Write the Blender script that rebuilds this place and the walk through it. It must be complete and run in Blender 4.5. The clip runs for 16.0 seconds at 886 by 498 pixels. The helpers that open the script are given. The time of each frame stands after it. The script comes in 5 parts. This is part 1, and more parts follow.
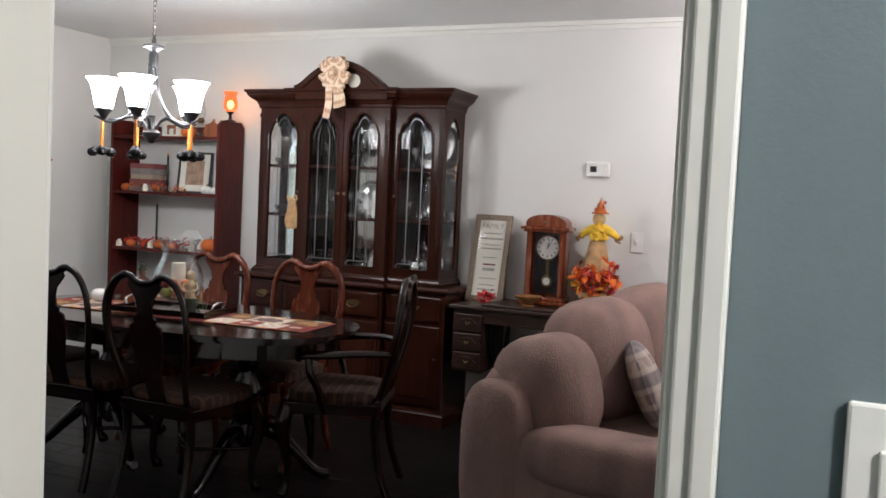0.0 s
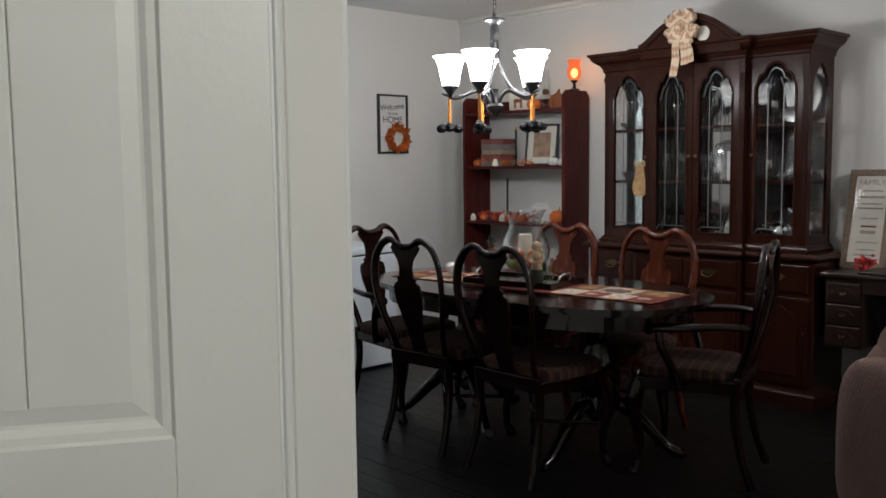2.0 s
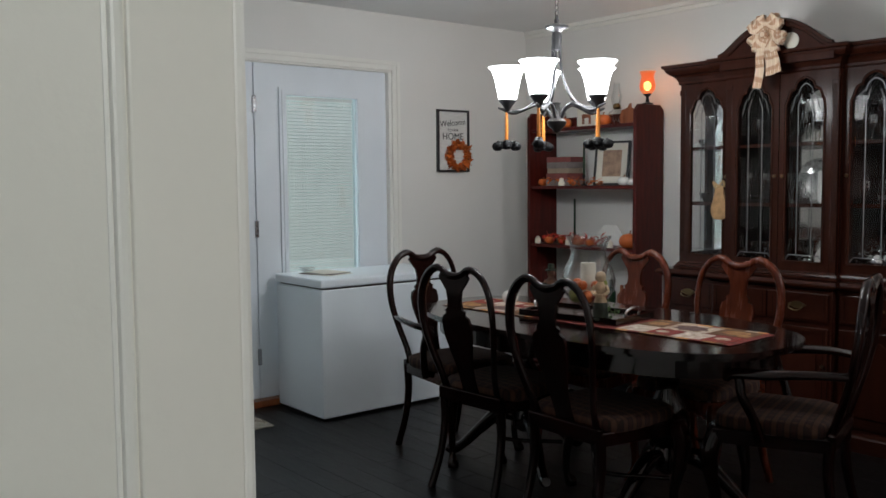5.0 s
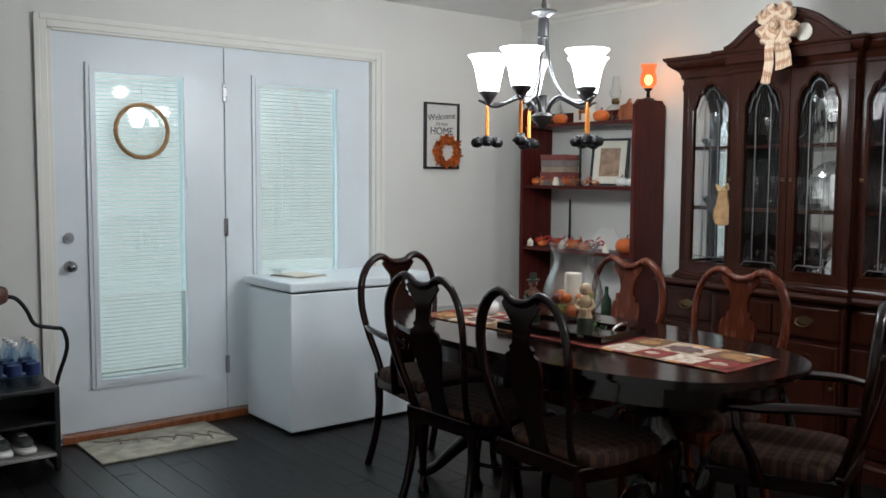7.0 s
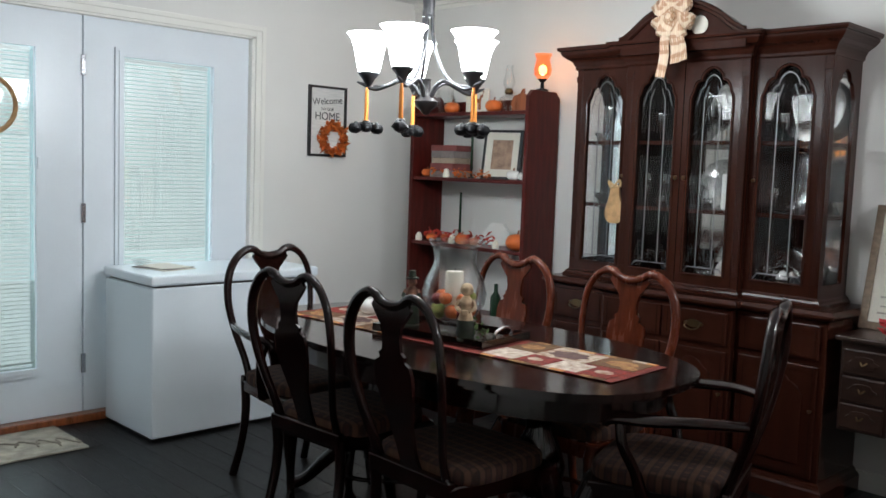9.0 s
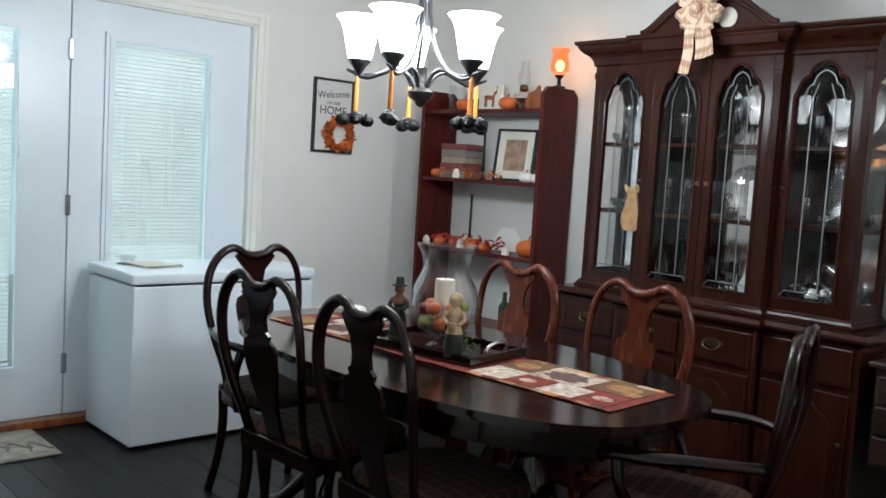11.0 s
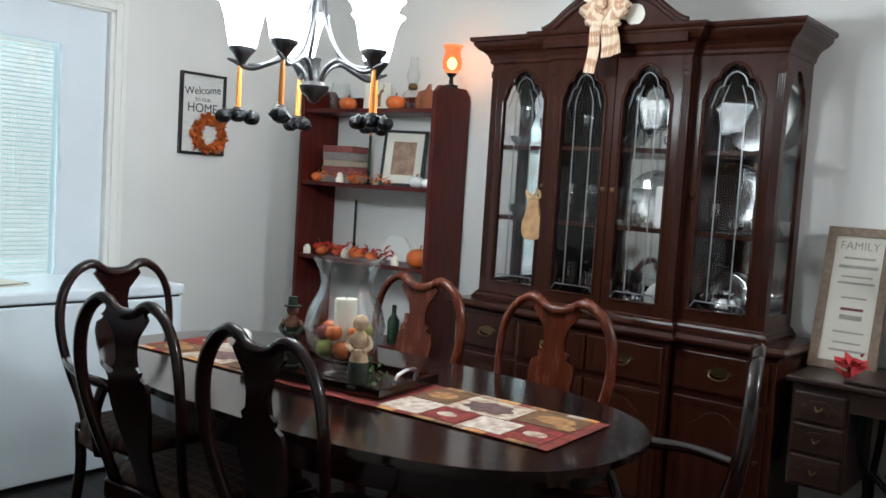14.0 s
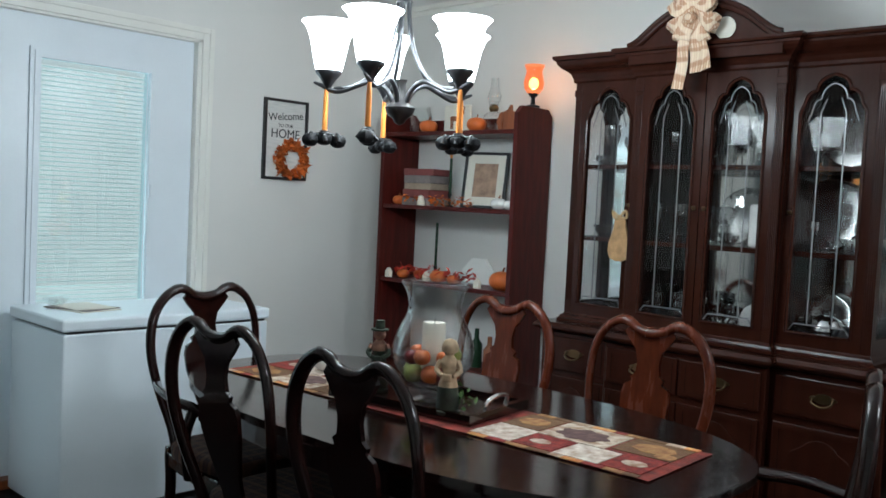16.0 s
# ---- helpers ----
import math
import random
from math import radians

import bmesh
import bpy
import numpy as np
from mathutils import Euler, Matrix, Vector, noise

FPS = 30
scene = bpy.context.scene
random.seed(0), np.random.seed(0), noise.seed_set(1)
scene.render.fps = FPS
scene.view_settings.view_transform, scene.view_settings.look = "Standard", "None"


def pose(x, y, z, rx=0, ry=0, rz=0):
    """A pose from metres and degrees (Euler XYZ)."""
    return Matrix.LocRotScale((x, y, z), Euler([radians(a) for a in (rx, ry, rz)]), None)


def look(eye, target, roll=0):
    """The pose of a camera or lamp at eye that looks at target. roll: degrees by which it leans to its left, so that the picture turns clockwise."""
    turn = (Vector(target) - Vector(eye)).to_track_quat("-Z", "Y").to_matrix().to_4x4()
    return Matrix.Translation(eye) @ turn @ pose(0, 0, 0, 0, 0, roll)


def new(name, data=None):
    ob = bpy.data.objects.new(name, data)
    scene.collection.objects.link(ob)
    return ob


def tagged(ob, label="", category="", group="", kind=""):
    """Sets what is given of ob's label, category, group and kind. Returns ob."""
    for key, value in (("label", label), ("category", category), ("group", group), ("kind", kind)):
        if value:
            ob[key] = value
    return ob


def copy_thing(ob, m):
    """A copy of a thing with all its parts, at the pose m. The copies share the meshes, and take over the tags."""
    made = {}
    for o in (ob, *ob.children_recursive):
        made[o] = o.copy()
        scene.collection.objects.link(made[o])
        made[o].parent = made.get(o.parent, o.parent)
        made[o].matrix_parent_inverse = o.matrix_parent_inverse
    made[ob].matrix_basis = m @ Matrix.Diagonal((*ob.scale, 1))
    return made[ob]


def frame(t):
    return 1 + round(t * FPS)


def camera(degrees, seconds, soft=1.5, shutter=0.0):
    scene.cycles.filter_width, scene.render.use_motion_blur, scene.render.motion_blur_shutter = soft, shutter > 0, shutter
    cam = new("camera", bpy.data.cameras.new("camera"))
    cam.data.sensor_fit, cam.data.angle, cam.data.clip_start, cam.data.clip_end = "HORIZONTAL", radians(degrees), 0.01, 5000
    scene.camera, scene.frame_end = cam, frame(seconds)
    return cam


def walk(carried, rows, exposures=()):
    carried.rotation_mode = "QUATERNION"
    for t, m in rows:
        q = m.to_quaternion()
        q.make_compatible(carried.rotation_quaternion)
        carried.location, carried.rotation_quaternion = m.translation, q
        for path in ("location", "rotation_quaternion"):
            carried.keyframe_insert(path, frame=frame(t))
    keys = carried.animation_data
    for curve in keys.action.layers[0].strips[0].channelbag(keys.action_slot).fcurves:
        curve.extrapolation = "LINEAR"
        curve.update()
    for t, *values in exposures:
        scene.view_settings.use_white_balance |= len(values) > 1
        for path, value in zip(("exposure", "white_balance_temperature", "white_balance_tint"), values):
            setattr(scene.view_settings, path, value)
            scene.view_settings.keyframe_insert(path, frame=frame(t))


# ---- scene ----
cam = camera(52.6, 16.0, soft=1.6)
PATH = [
    (0, (5.159, -5.247, 1.365), (4.352, -3.421, 1.254), 2.7),
    (0.5, (5.097, -5.219, 1.359), (4.416, -3.341, 1.267), 3.0),
    (1, (5.073, -5.128, 1.341), (4.252, -3.309, 1.202), 1.8),
    (1.5, (5.071, -5.081, 1.352), (3.925, -3.455, 1.143), 0.2),
    (2, (5.097, -5.079, 1.336), (3.657, -3.704, 1.149), -0.7),
    (2.5, (5.075, -5.066, 1.349), (3.537, -3.791, 1.244), -0.6),
    (3, (5.038, -5.033, 1.379), (3.587, -3.659, 1.291), -0.5),
    (3.5, (4.964, -4.913, 1.365), (3.363, -3.722, 1.233), -1.2),
    (4, (4.924, -4.867, 1.367), (3.287, -3.728, 1.23), -0.0),
    (4.5, (4.88, -4.836, 1.377), (3.343, -3.564, 1.241), -0.6),
    (4.7, (4.888, -4.807, 1.354), (3.346, -3.542, 1.211), -0.6),
    (6.8, (4.721, -4.37, 1.356), (3.126, -3.171, 1.218), -0.4),
    (7, (4.694, -4.387, 1.373), (3.127, -3.154, 1.212), 0.4),
    (7.5, (4.661, -4.34, 1.378), (3.245, -2.936, 1.217), 1.4),
    (8, (4.647, -4.186, 1.349), (3.203, -2.813, 1.183), 1.1),
    (8.5, (4.619, -4.126, 1.369), (3.15, -2.781, 1.191), 1.2),
    (8.7, (4.587, -4.136, 1.368), (3.163, -2.743, 1.188), 1.9),
    (10.8, (4.424, -3.849, 1.361), (2.991, -2.463, 1.202), 3.0),
    (11, (4.421, -3.816, 1.354), (2.952, -2.47, 1.182), 3.5),
    (11.5, (4.403, -3.774, 1.347), (2.934, -2.428, 1.169), 3.2),
    (12, (4.308, -3.744, 1.337), (2.958, -2.283, 1.13), 4.6),
    (12.5, (4.208, -3.733, 1.342), (2.976, -2.165, 1.189), 4.9),
    (13, (4.182, -3.697, 1.354), (2.976, -2.104, 1.271), 3.9),
    (13.5, (4.159, -3.685, 1.351), (2.811, -2.212, 1.247), 4.1),
    (14, (4.088, -3.661, 1.352), (2.838, -2.106, 1.206), 3.6),
    (14.5, (4.028, -3.661, 1.339), (2.978, -1.964, 1.206), 3.7),
    (15, (4.013, -3.658, 1.338), (2.974, -1.952, 1.242), 3.5),
    (15.5, (4.017, -3.649, 1.343), (2.735, -2.117, 1.261), 3.1),
    (16, (4.022, -3.648, 1.342), (2.644, -2.202, 1.239), 2.8),
]
EXPOSURES = [(0, -.66, 6150, 11), (1.0, -.74, 6150, 11), (2.0, -1.30, 6150, 9), (4.6, -1.42, 6100, 8), (6.8, -.88, 5950, 5), (8.5, -.70, 5900, 5), (12, -.50, 5700, 2), (12.6, -.44, 5700, 2), (13.5, -.56, 5700, 2), (15.0, -.50, 5700, 2), (16, -.88, 5500, -1)]
walk(cam, [(t, look(eye, target, roll)) for t, eye, target, roll in PATH], EXPOSURES)

# ---------- world and lights ----------
world = bpy.data.worlds.new("world")
scene.world = world
world.use_nodes = True
wn = world.node_tree
sky = wn.nodes.new("ShaderNodeTexSky")
sky.sky_type = "NISHITA"
sky.sun_disc = False
sky.sun_elevation, sky.sun_rotation = radians(38), radians(200)
wn.links.new(sky.outputs[0], wn.nodes["Background"].inputs[0])
wn.nodes["Background"].inputs[1].default_value = 0.02

CHAND = (2.003, -1.751)          # chandelier axis
BULB_R = .224
BULB_ANGLES = (-66, 6, 78, 150, 222)
BULB_WATTS = 6.0


def lamp(name, kind, loc, energy, color, size=0.03, target=None):
    data = bpy.data.lights.new(name, kind)
    data.energy, data.color = energy, color
    if kind == "AREA":
        data.shape, data.size = "RECTANGLE", size[0]
        data.size_y = size[1]
    else:
        data.shadow_soft_size = size
    ob = new(name, data)
    ob.matrix_world = look(loc, target) if target else Matrix.Translation(loc)
    return ob


for a in BULB_ANGLES:
    lamp("bulb_light", "POINT", (CHAND[0] + BULB_R * math.cos(radians(a)), CHAND[1] + BULB_R * math.sin(radians(a)), 1.81),
         BULB_WATTS, (1.0, .96, .92), .035)
lamp("amber_light", "POINT", (1.276, -.17, 1.965), 1.1, (1.0, .38, .10), .02)
lamp("window_light_a", "AREA", (-.10, -2.70, 1.12), 12, (.90, .97, 1.0), (.54, 1.6), (2, -2.7, 1.0))
lamp("window_light_b", "AREA", (-.10, -1.755, 1.12), 10, (.90, .97, 1.0), (.54, 1.6), (2, -1.75, 1.0))
# unseen fill lamp, added to lift the right part of the back wall and the sofa
lamp("living_fill_light", "POINT", (5.15, -1.05, 2.27), 98, (1.0, .93, .91), .05)
# added lamp out of view, brightens the door leaf and blue wall; no fixture
lamp("hall_fill_light", "POINT", (6.25, -5.35, 2.27), 190, (1.0, .96, .88), .09)


# ---------- materials ----------
def material(name, color, rough=.5, metal=0., var=.12, scale=6., bump=.08, fine=90., coat=0., stretch=(1, 1, 1), color2=None, spec=.5, piece=0.):
    m = bpy.data.materials.new(name)
    m.use_nodes = True
    n, l = m.node_tree.nodes, m.node_tree.links
    b = n["Principled BSDF"]
    tc = n.new("ShaderNodeTexCoord")
    mp = n.new("ShaderNodeMapping")
    mp.inputs["Scale"].default_value = stretch
    l.new(tc.outputs["Object"], mp.inputs[0])
    big = n.new("ShaderNodeTexNoise")
    big.inputs["Scale"].default_value, big.inputs["Detail"].default_value = scale, 6
    l.new(mp.outputs[0], big.inputs[0])
    small = n.new("ShaderNodeTexNoise")
    small.inputs["Scale"].default_value, small.inputs["Detail"].default_value = fine, 3
    l.new(mp.outputs[0], small.inputs[0])
    mx = n.new("ShaderNodeMath")
    mx.operation = "MULTIPLY_ADD"
    l.new(small.outputs[0], mx.inputs[0])
    mx.inputs[1].default_value = .2
    l.new(big.outputs[0], mx.inputs[2])
    ramp = n.new("ShaderNodeValToRGB")
    lo = color2 or tuple(c * (1 - var) for c in color)
    hi = tuple(min(1, c * (1 + var)) for c in color)
    ramp.color_ramp.elements[0].position, ramp.color_ramp.elements[0].color = .42, (*lo, 1)
    ramp.color_ramp.elements[1].position, ramp.color_ramp.elements[1].color = .92, (*hi, 1)
    l.new(mx.outputs[0], ramp.inputs[0])
    out = ramp.outputs[0]
    if piece:
        info = n.new("ShaderNodeObjectInfo")
        hsv = n.new("ShaderNodeHueSaturation")
        mr = n.new("ShaderNodeMapRange")
        mr.inputs[3].default_value, mr.inputs[4].default_value = 1 - piece, 1 + piece
        l.new(info.outputs["Random"], mr.inputs[0])
        l.new(mr.outputs[0], hsv.inputs["Value"])
        l.new(out, hsv.inputs["Color"])
        out = hsv.outputs[0]
    l.new(out, b.inputs["Base Color"])
    rr = n.new("ShaderNodeMapRange")
    rr.inputs[3].default_value, rr.inputs[4].default_value = max(.02, rough - .08), min(1, rough + .08)
    l.new(big.outputs[0], rr.inputs[0])
    l.new(rr.outputs[0], b.inputs["Roughness"])
    b.inputs["Metallic"].default_value = metal
    b.inputs["Coat Weight"].default_value = coat
    b.inputs["Coat Roughness"].default_value = .12
    b.inputs["Specular IOR Level"].default_value = spec
    if bump:
        bp = n.new("ShaderNodeBump")
        bp.inputs["Strength"].default_value, bp.inputs["Distance"].default_value = bump, .01
        l.new(small.outputs[0], bp.inputs["Height"])
        l.new(bp.outputs[0], b.inputs["Normal"])
    return m


def emitter(name, color, strength):
    m = bpy.data.materials.new(name)
    m.use_nodes = True
    b = m.node_tree.nodes["Principled BSDF"]
    b.inputs["Base Color"].default_value = (*color, 1)
    b.inputs["Emission Color"].default_value = (*color, 1)
    b.inputs["Emission Strength"].default_value = strength
    return m


def clear(name, tint=(1, 1, 1), gloss=.35, rough=.02, base=.055):
    """Thin glass: clear, with a sheen that grows at grazing angles."""
    m = bpy.data.materials.new(name)
    m.use_nodes = True
    n, l = m.node_tree.nodes, m.node_tree.links
    n.remove(n["Principled BSDF"])
    t, g, mix, f, k = (n.new("ShaderNode" + k) for k in ("BsdfTransparent", "BsdfGlossy", "MixShader", "LayerWeight", "Math"))
    t.inputs[0].default_value = (*tint, 1)
    g.inputs["Roughness"].default_value = rough
    f.inputs[0].default_value = .22
    k.operation = "MULTIPLY_ADD"
    k.inputs[1].default_value, k.inputs[2].default_value = gloss, base
    l.new(f.outputs["Facing"], k.inputs[0])
    l.new(k.outputs[0], mix.inputs[0])
    l.new(t.outputs[0], mix.inputs[1])
    l.new(g.outputs[0], mix.inputs[2])
    l.new(mix.outputs[0], n["Material Output"].inputs[0])
    return m


def glowing_glass(name, tint, color, strength):
    """Coloured lamp glass, lit from inside and part see-through."""
    m = clear(name, tint, .3, .05, .03)
    n, l = m.node_tree.nodes, m.node_tree.links
    e, add = n.new("ShaderNodeEmission"), n.new("ShaderNodeAddShader")
    e.inputs[0].default_value, e.inputs[1].default_value = (*color, 1), strength
    l.new(n["Material Output"].inputs[0].links[0].from_socket, add.inputs[0])
    l.new(e.outputs[0], add.inputs[1])
    l.new(add.outputs[0], n["Material Output"].inputs[0])
    return m


def plaid(name, a, b, c, size):
    """Woven check of three colours at real thread size."""
    m = material(name, a, .9, var=.2, scale=30, bump=.3, fine=400)
    n, l = m.node_tree.nodes, m.node_tree.links
    bs = n["Principled BSDF"]
    tc = n.new("ShaderNodeTexCoord")
    out = bs.inputs["Base Color"].links[0].from_socket
    for axis, col in (("X", b), ("Y", c), ("X", c), ("Y", b)):
        w = n.new("ShaderNodeTexWave")
        w.bands_direction = axis
        w.inputs["Scale"].default_value = size * (1 if col is b else 2.0)
        l.new(tc.outputs["Object"], w.inputs[0])
        r = n.new("ShaderNodeValToRGB")
        r.color_ramp.elements[0].position, r.color_ramp.elements[1].position = .62, .75
        r.color_ramp.elements[1].color = (.62, .62, .62, 1)
        l.new(w.outputs[0], r.inputs[0])
        mx = n.new("ShaderNodeMixRGB")
        mx.inputs[2].default_value = (*col, 1)
        l.new(r.outputs[0], mx.inputs[0])
        l.new(out, mx.inputs[1])
        out = mx.outputs[0]
    l.new(out, bs.inputs["Base Color"])
    return m


WALL = material("wall_paint", (.74, .73, .70), .62, var=.03, scale=2, bump=.05, fine=220)
CEIL = material("ceiling_paint", (.80, .80, .79), .8, var=.03, scale=2, bump=.1, fine=160)
BLUE = material("blue_grey_paint", (.145, .185, .20), .55, var=.04, scale=2, bump=.05, fine=220)
TRIM = material("white_trim_paint", (.80, .79, .74), .38, var=.03, scale=3, bump=.02)
DOORW = material("white_door_paint", (.75, .80, .85), .35, var=.03, scale=3, bump=.02)
PANELW = material("cream_door_paint", (.79, .77, .70), .4, var=.03, scale=3, bump=.03)
FLOORM = material("dark_floor_wood", (.0055, .0045, .0042), .36, spec=.3, var=.35, scale=4, bump=.12, fine=60, stretch=(1, 12, 1), piece=.25)
CHERRY = material("dark_cherry_wood", (.034, .0098, .0056), .20, var=.22, scale=1.6, bump=.012, fine=40, coat=.14, spec=.22, stretch=(9, 9, 1))
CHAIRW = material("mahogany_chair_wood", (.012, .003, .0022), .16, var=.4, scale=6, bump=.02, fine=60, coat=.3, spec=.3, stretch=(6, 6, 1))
# lit copy of the chair wood: lamp light on the far chairs put into colour
CHAIRLIT = material("mahogany_chair_wood_lit", (.105, .021, .008), .26, var=.4, scale=6, bump=.03, fine=60, coat=.18, spec=.3, stretch=(6, 6, 1))
TABLEW = material("polished_table_wood", (.012, .004, .003), .14, var=.4, scale=4, bump=.015, fine=50, coat=.5, stretch=(1, 9, 9))
BOOKW = material("red_stained_pine", (.075, .0085, .006), .36, var=.4, scale=5, bump=.06, fine=50, coat=0., spec=.22, stretch=(8, 8, 1))
OAK = material("honey_oak", (.26, .075, .022), .3, var=.35, scale=6, bump=.04, coat=.3, stretch=(8, 8, 1))
SEWW = material("walnut_veneer", (.030, .013, .008), .35, var=.4, scale=5, bump=.06, coat=.15, stretch=(1, 8, 8))
IRON = material("black_iron", (.018, .018, .02), .4, .6, var=.3, bump=.1)
PEWTER = material("dark_pewter", (.17, .17, .18), .3, 1., var=.15, bump=.02)
NICKEL = material("brushed_nickel", (.42, .42, .44), .25, 1., var=.1, bump=.02)
BRONZE = material("dark_bronze", (.09, .085, .085), .3, .8, var=.2, bump=.02)
BRASS = material("aged_brass", (.20, .14, .07), .35, 1., var=.2)
SILVER = material("polished_silver", (.88, .88, .88), .2, 1., var=.05, bump=.01)
MIRROR = material("mirror_back", (.86, .87, .86), .03, 1., var=.01, bump=0)
FREEZE = material("white_enamel", (.77, .83, .88), .3, var=.02, scale=2, bump=.03, fine=150)
ORANGE = material("orange_pumpkin_skin", (.58, .135, .025), .45, var=.25, scale=9, bump=.05)
ORANGE2 = material("orange_candle_wax", (.85, .30, .05), .5, var=.08, bump=.02)
LEAFO = material("autumn_leaf_orange", (.62, .15, .02), .7, var=.45, scale=14, bump=.1)
LEAFR = material("autumn_leaf_red", (.55, .04, .02), .7, var=.4, scale=14, bump=.1)
LEAFG = material("leaf_green", (.07, .13, .03), .6, var=.4, scale=14, bump=.1)
YELLOW = material("yellow_cloth", (.85, .55, .05), .85, var=.2, scale=20, bump=.2)
STRAW = material("straw_raffia", (.50, .30, .14), .85, var=.35, scale=25, bump=.4, fine=200)
BURLAP = material("burlap", (.55, .36, .17), .9, var=.2, scale=30, bump=.4, fine=350)
WAX = material("ivory_wax", (.86, .80, .68), .45, var=.04, bump=.02)
WHITE = material("white_ceramic", (.82, .81, .78), .25, var=.04, bump=.01)
CREAM = material("cream_paper", (.74, .71, .62), .8, var=.05, scale=10)
BLACK = material("black_satin", (.015, .015, .017), .4, var=.2)
CREAMB = material("figure_resin_cream", (.62, .45, .28), .6, var=.4, scale=25, bump=.2)
SOFAM = material("mauve_velour", (.25, .155, .13), .95, var=.26, scale=7, bump=.55, fine=190, stretch=(1, 1, .25))
LEATHER = material("brown_leather", (.12, .045, .03), .45, var=.3, scale=12, bump=.3, fine=120)
PILLOW = plaid("patterned_pillow_cloth", (.34, .26, .22), (.13, .11, .13), (.50, .42, .36), 2.2)
GLASS = clear("clear_glass", (.99, .99, .99), .22, .012, .012)
PANE = clear("window_pane", (.94, .97, .96), .5)
GLASSWARE = clear("crystal", (.975, .985, .985), .80, .02, .012)
CUTGLASS = clear("cut_crystal", (.96, .97, .97), .95, .05, .26)
LEAD = material("dull_lead_came", (.30, .30, .31), .3, 1., var=.2, bump=.02)
CLOCKW = material("red_oak_varnish", (.20, .042, .012), .26, var=.35, scale=6, bump=.03, coat=.35, stretch=(8, 8, 1))
PAGES = material("aged_paper", (.34, .27, .20), .9, var=.2, scale=30)
PRINTG = material("faded_print_ink", (.38, .35, .30), .8, var=.2, scale=40)
ROSE = material("rose_silk", (.55, .035, .04), .7, var=.3, scale=18, bump=.1)
AMBER = glowing_glass("amber_glass_lit", (1.0, .62, .40), (1.0, .33, .14), .34)
FLAME = emitter("lit_bulb", (1.0, .72, .38), 14)
SHADE = emitter("lit_frosted_glass", (1.0, .98, .95), 22.0)
OUTSIDE = emitter("outdoor_haze", (.56, .61, .63), 1.35)
SLAT = material("white_vinyl_slat", (.82, .82, .80), .5, var=.02)
MATM = material("beige_rug", (.52, .47, .38), .95, color2=(.25, .23, .19), var=.15, scale=13, bump=.5, fine=220)
PLAID = plaid("plaid_seat_cloth", (.034, .010, .006), (.085, .038, .018), (.010, .004, .003), 7)
BOWM = plaid("plaid_ribbon", (.72, .50, .33), (.85, .72, .55), (.45, .22, .12), 14)
BOOKR = material("book_cloth_red", (.20, .055, .05), .8, var=.25, scale=30)
BOOKG = material("book_cloth_grey", (.22, .19, .18), .8, var=.25, scale=30)
BLUEP = material("blue_plastic", (.03, .05, .16), .4, var=.2)
BOTTLE = clear("bottle_plastic", (.80, .88, .95), .40, .08)
TEAL = material("figure_green", (.035, .05, .03), .6, color2=(.015, .02, .012), var=.3, scale=30)
GREENB = material("green_glass_dark", (.02, .05, .025), .15, var=.2)
PEAR = material("fruit_green", (.26, .28, .05), .45, var=.25, scale=12)
PLUM = material("fruit_dark_red", (.22, .03, .03), .4, var=.3, scale=12)


# ---------- mesh helpers ----------
def part(name, bm, mat, parent, label="", smooth=None):
    me = bpy.data.meshes.new(name)
    bmesh.ops.recalc_face_normals(bm, faces=bm.faces)
    bm.to_mesh(me)
    bm.free()
    me.materials.append(mat)
    if smooth:
        me.shade_smooth()
        me.set_sharp_from_angle(angle=radians(smooth))
    ob = new(name, me)
    ob.parent = parent
    if label:
        ob["label"] = label
    return ob


def thing(name, label, category, loc=(0, 0, 0), rz=0, group="", kind=""):
    ob = new(name)
    ob.empty_display_size = .1
    ob.matrix_world = pose(*loc, 0, 0, rz)
    return tagged(ob, label, category, group, kind)


def solid(name, bm, mat, label, category, group="", kind="", smooth=None):
    return tagged(part(name, bm, mat, None, label, smooth), label, category, group, kind)


def box(bm, x0, x1, y0, y1, z0, z1, bev=0., seg=2):
    v = [bm.verts.new((x, y, z)) for x in (x0, x1) for y in (y0, y1) for z in (z0, z1)]
    f = [bm.faces.new([v[i] for i in q]) for q in ((0, 1, 3, 2), (4, 6, 7, 5), (0, 4, 5, 1), (2, 3, 7, 6), (0, 2, 6, 4), (1, 5, 7, 3))]
    if bev:
        bmesh.ops.bevel(bm, geom=list({e for q in f for e in q.edges}), offset=bev, segments=seg, affect="EDGES", profile=.5)
    return bm


def boxes(*rows, bev=0.):
    bm = bmesh.new()
    for r in rows:
        box(bm, *r, bev=bev)
    return bm


def lathe(prof, c=(0, 0, 0), n=24, bm=None, sq=(1, 1)):
    bm = bm or bmesh.new()
    rings = []
    for r, z in prof:
        rings.append([bm.verts.new((c[0] + sq[0] * r * math.cos(2 * math.pi * i / n), c[1] + sq[1] * r * math.sin(2 * math.pi * i / n), c[2] + z)) for i in range(n)])
    for a, b in zip(rings, rings[1:]):
        for i in range(n):
            bm.faces.new((a[i], a[(i + 1) % n], b[(i + 1) % n], b[i]))
    if prof[0][0] > .0005:
        bm.faces.new(rings[0][::-1])
    if prof[-1][0] > .0005:
        bm.faces.new(rings[-1])
    return bm


def open_lathe(prof, c=(0, 0, 0), n=28, bm=None):
    """A turned vessel, open at the top: the profile goes up outside and comes down inside."""
    bm = bm or bmesh.new()
    return lathe(prof, c, n, bm)


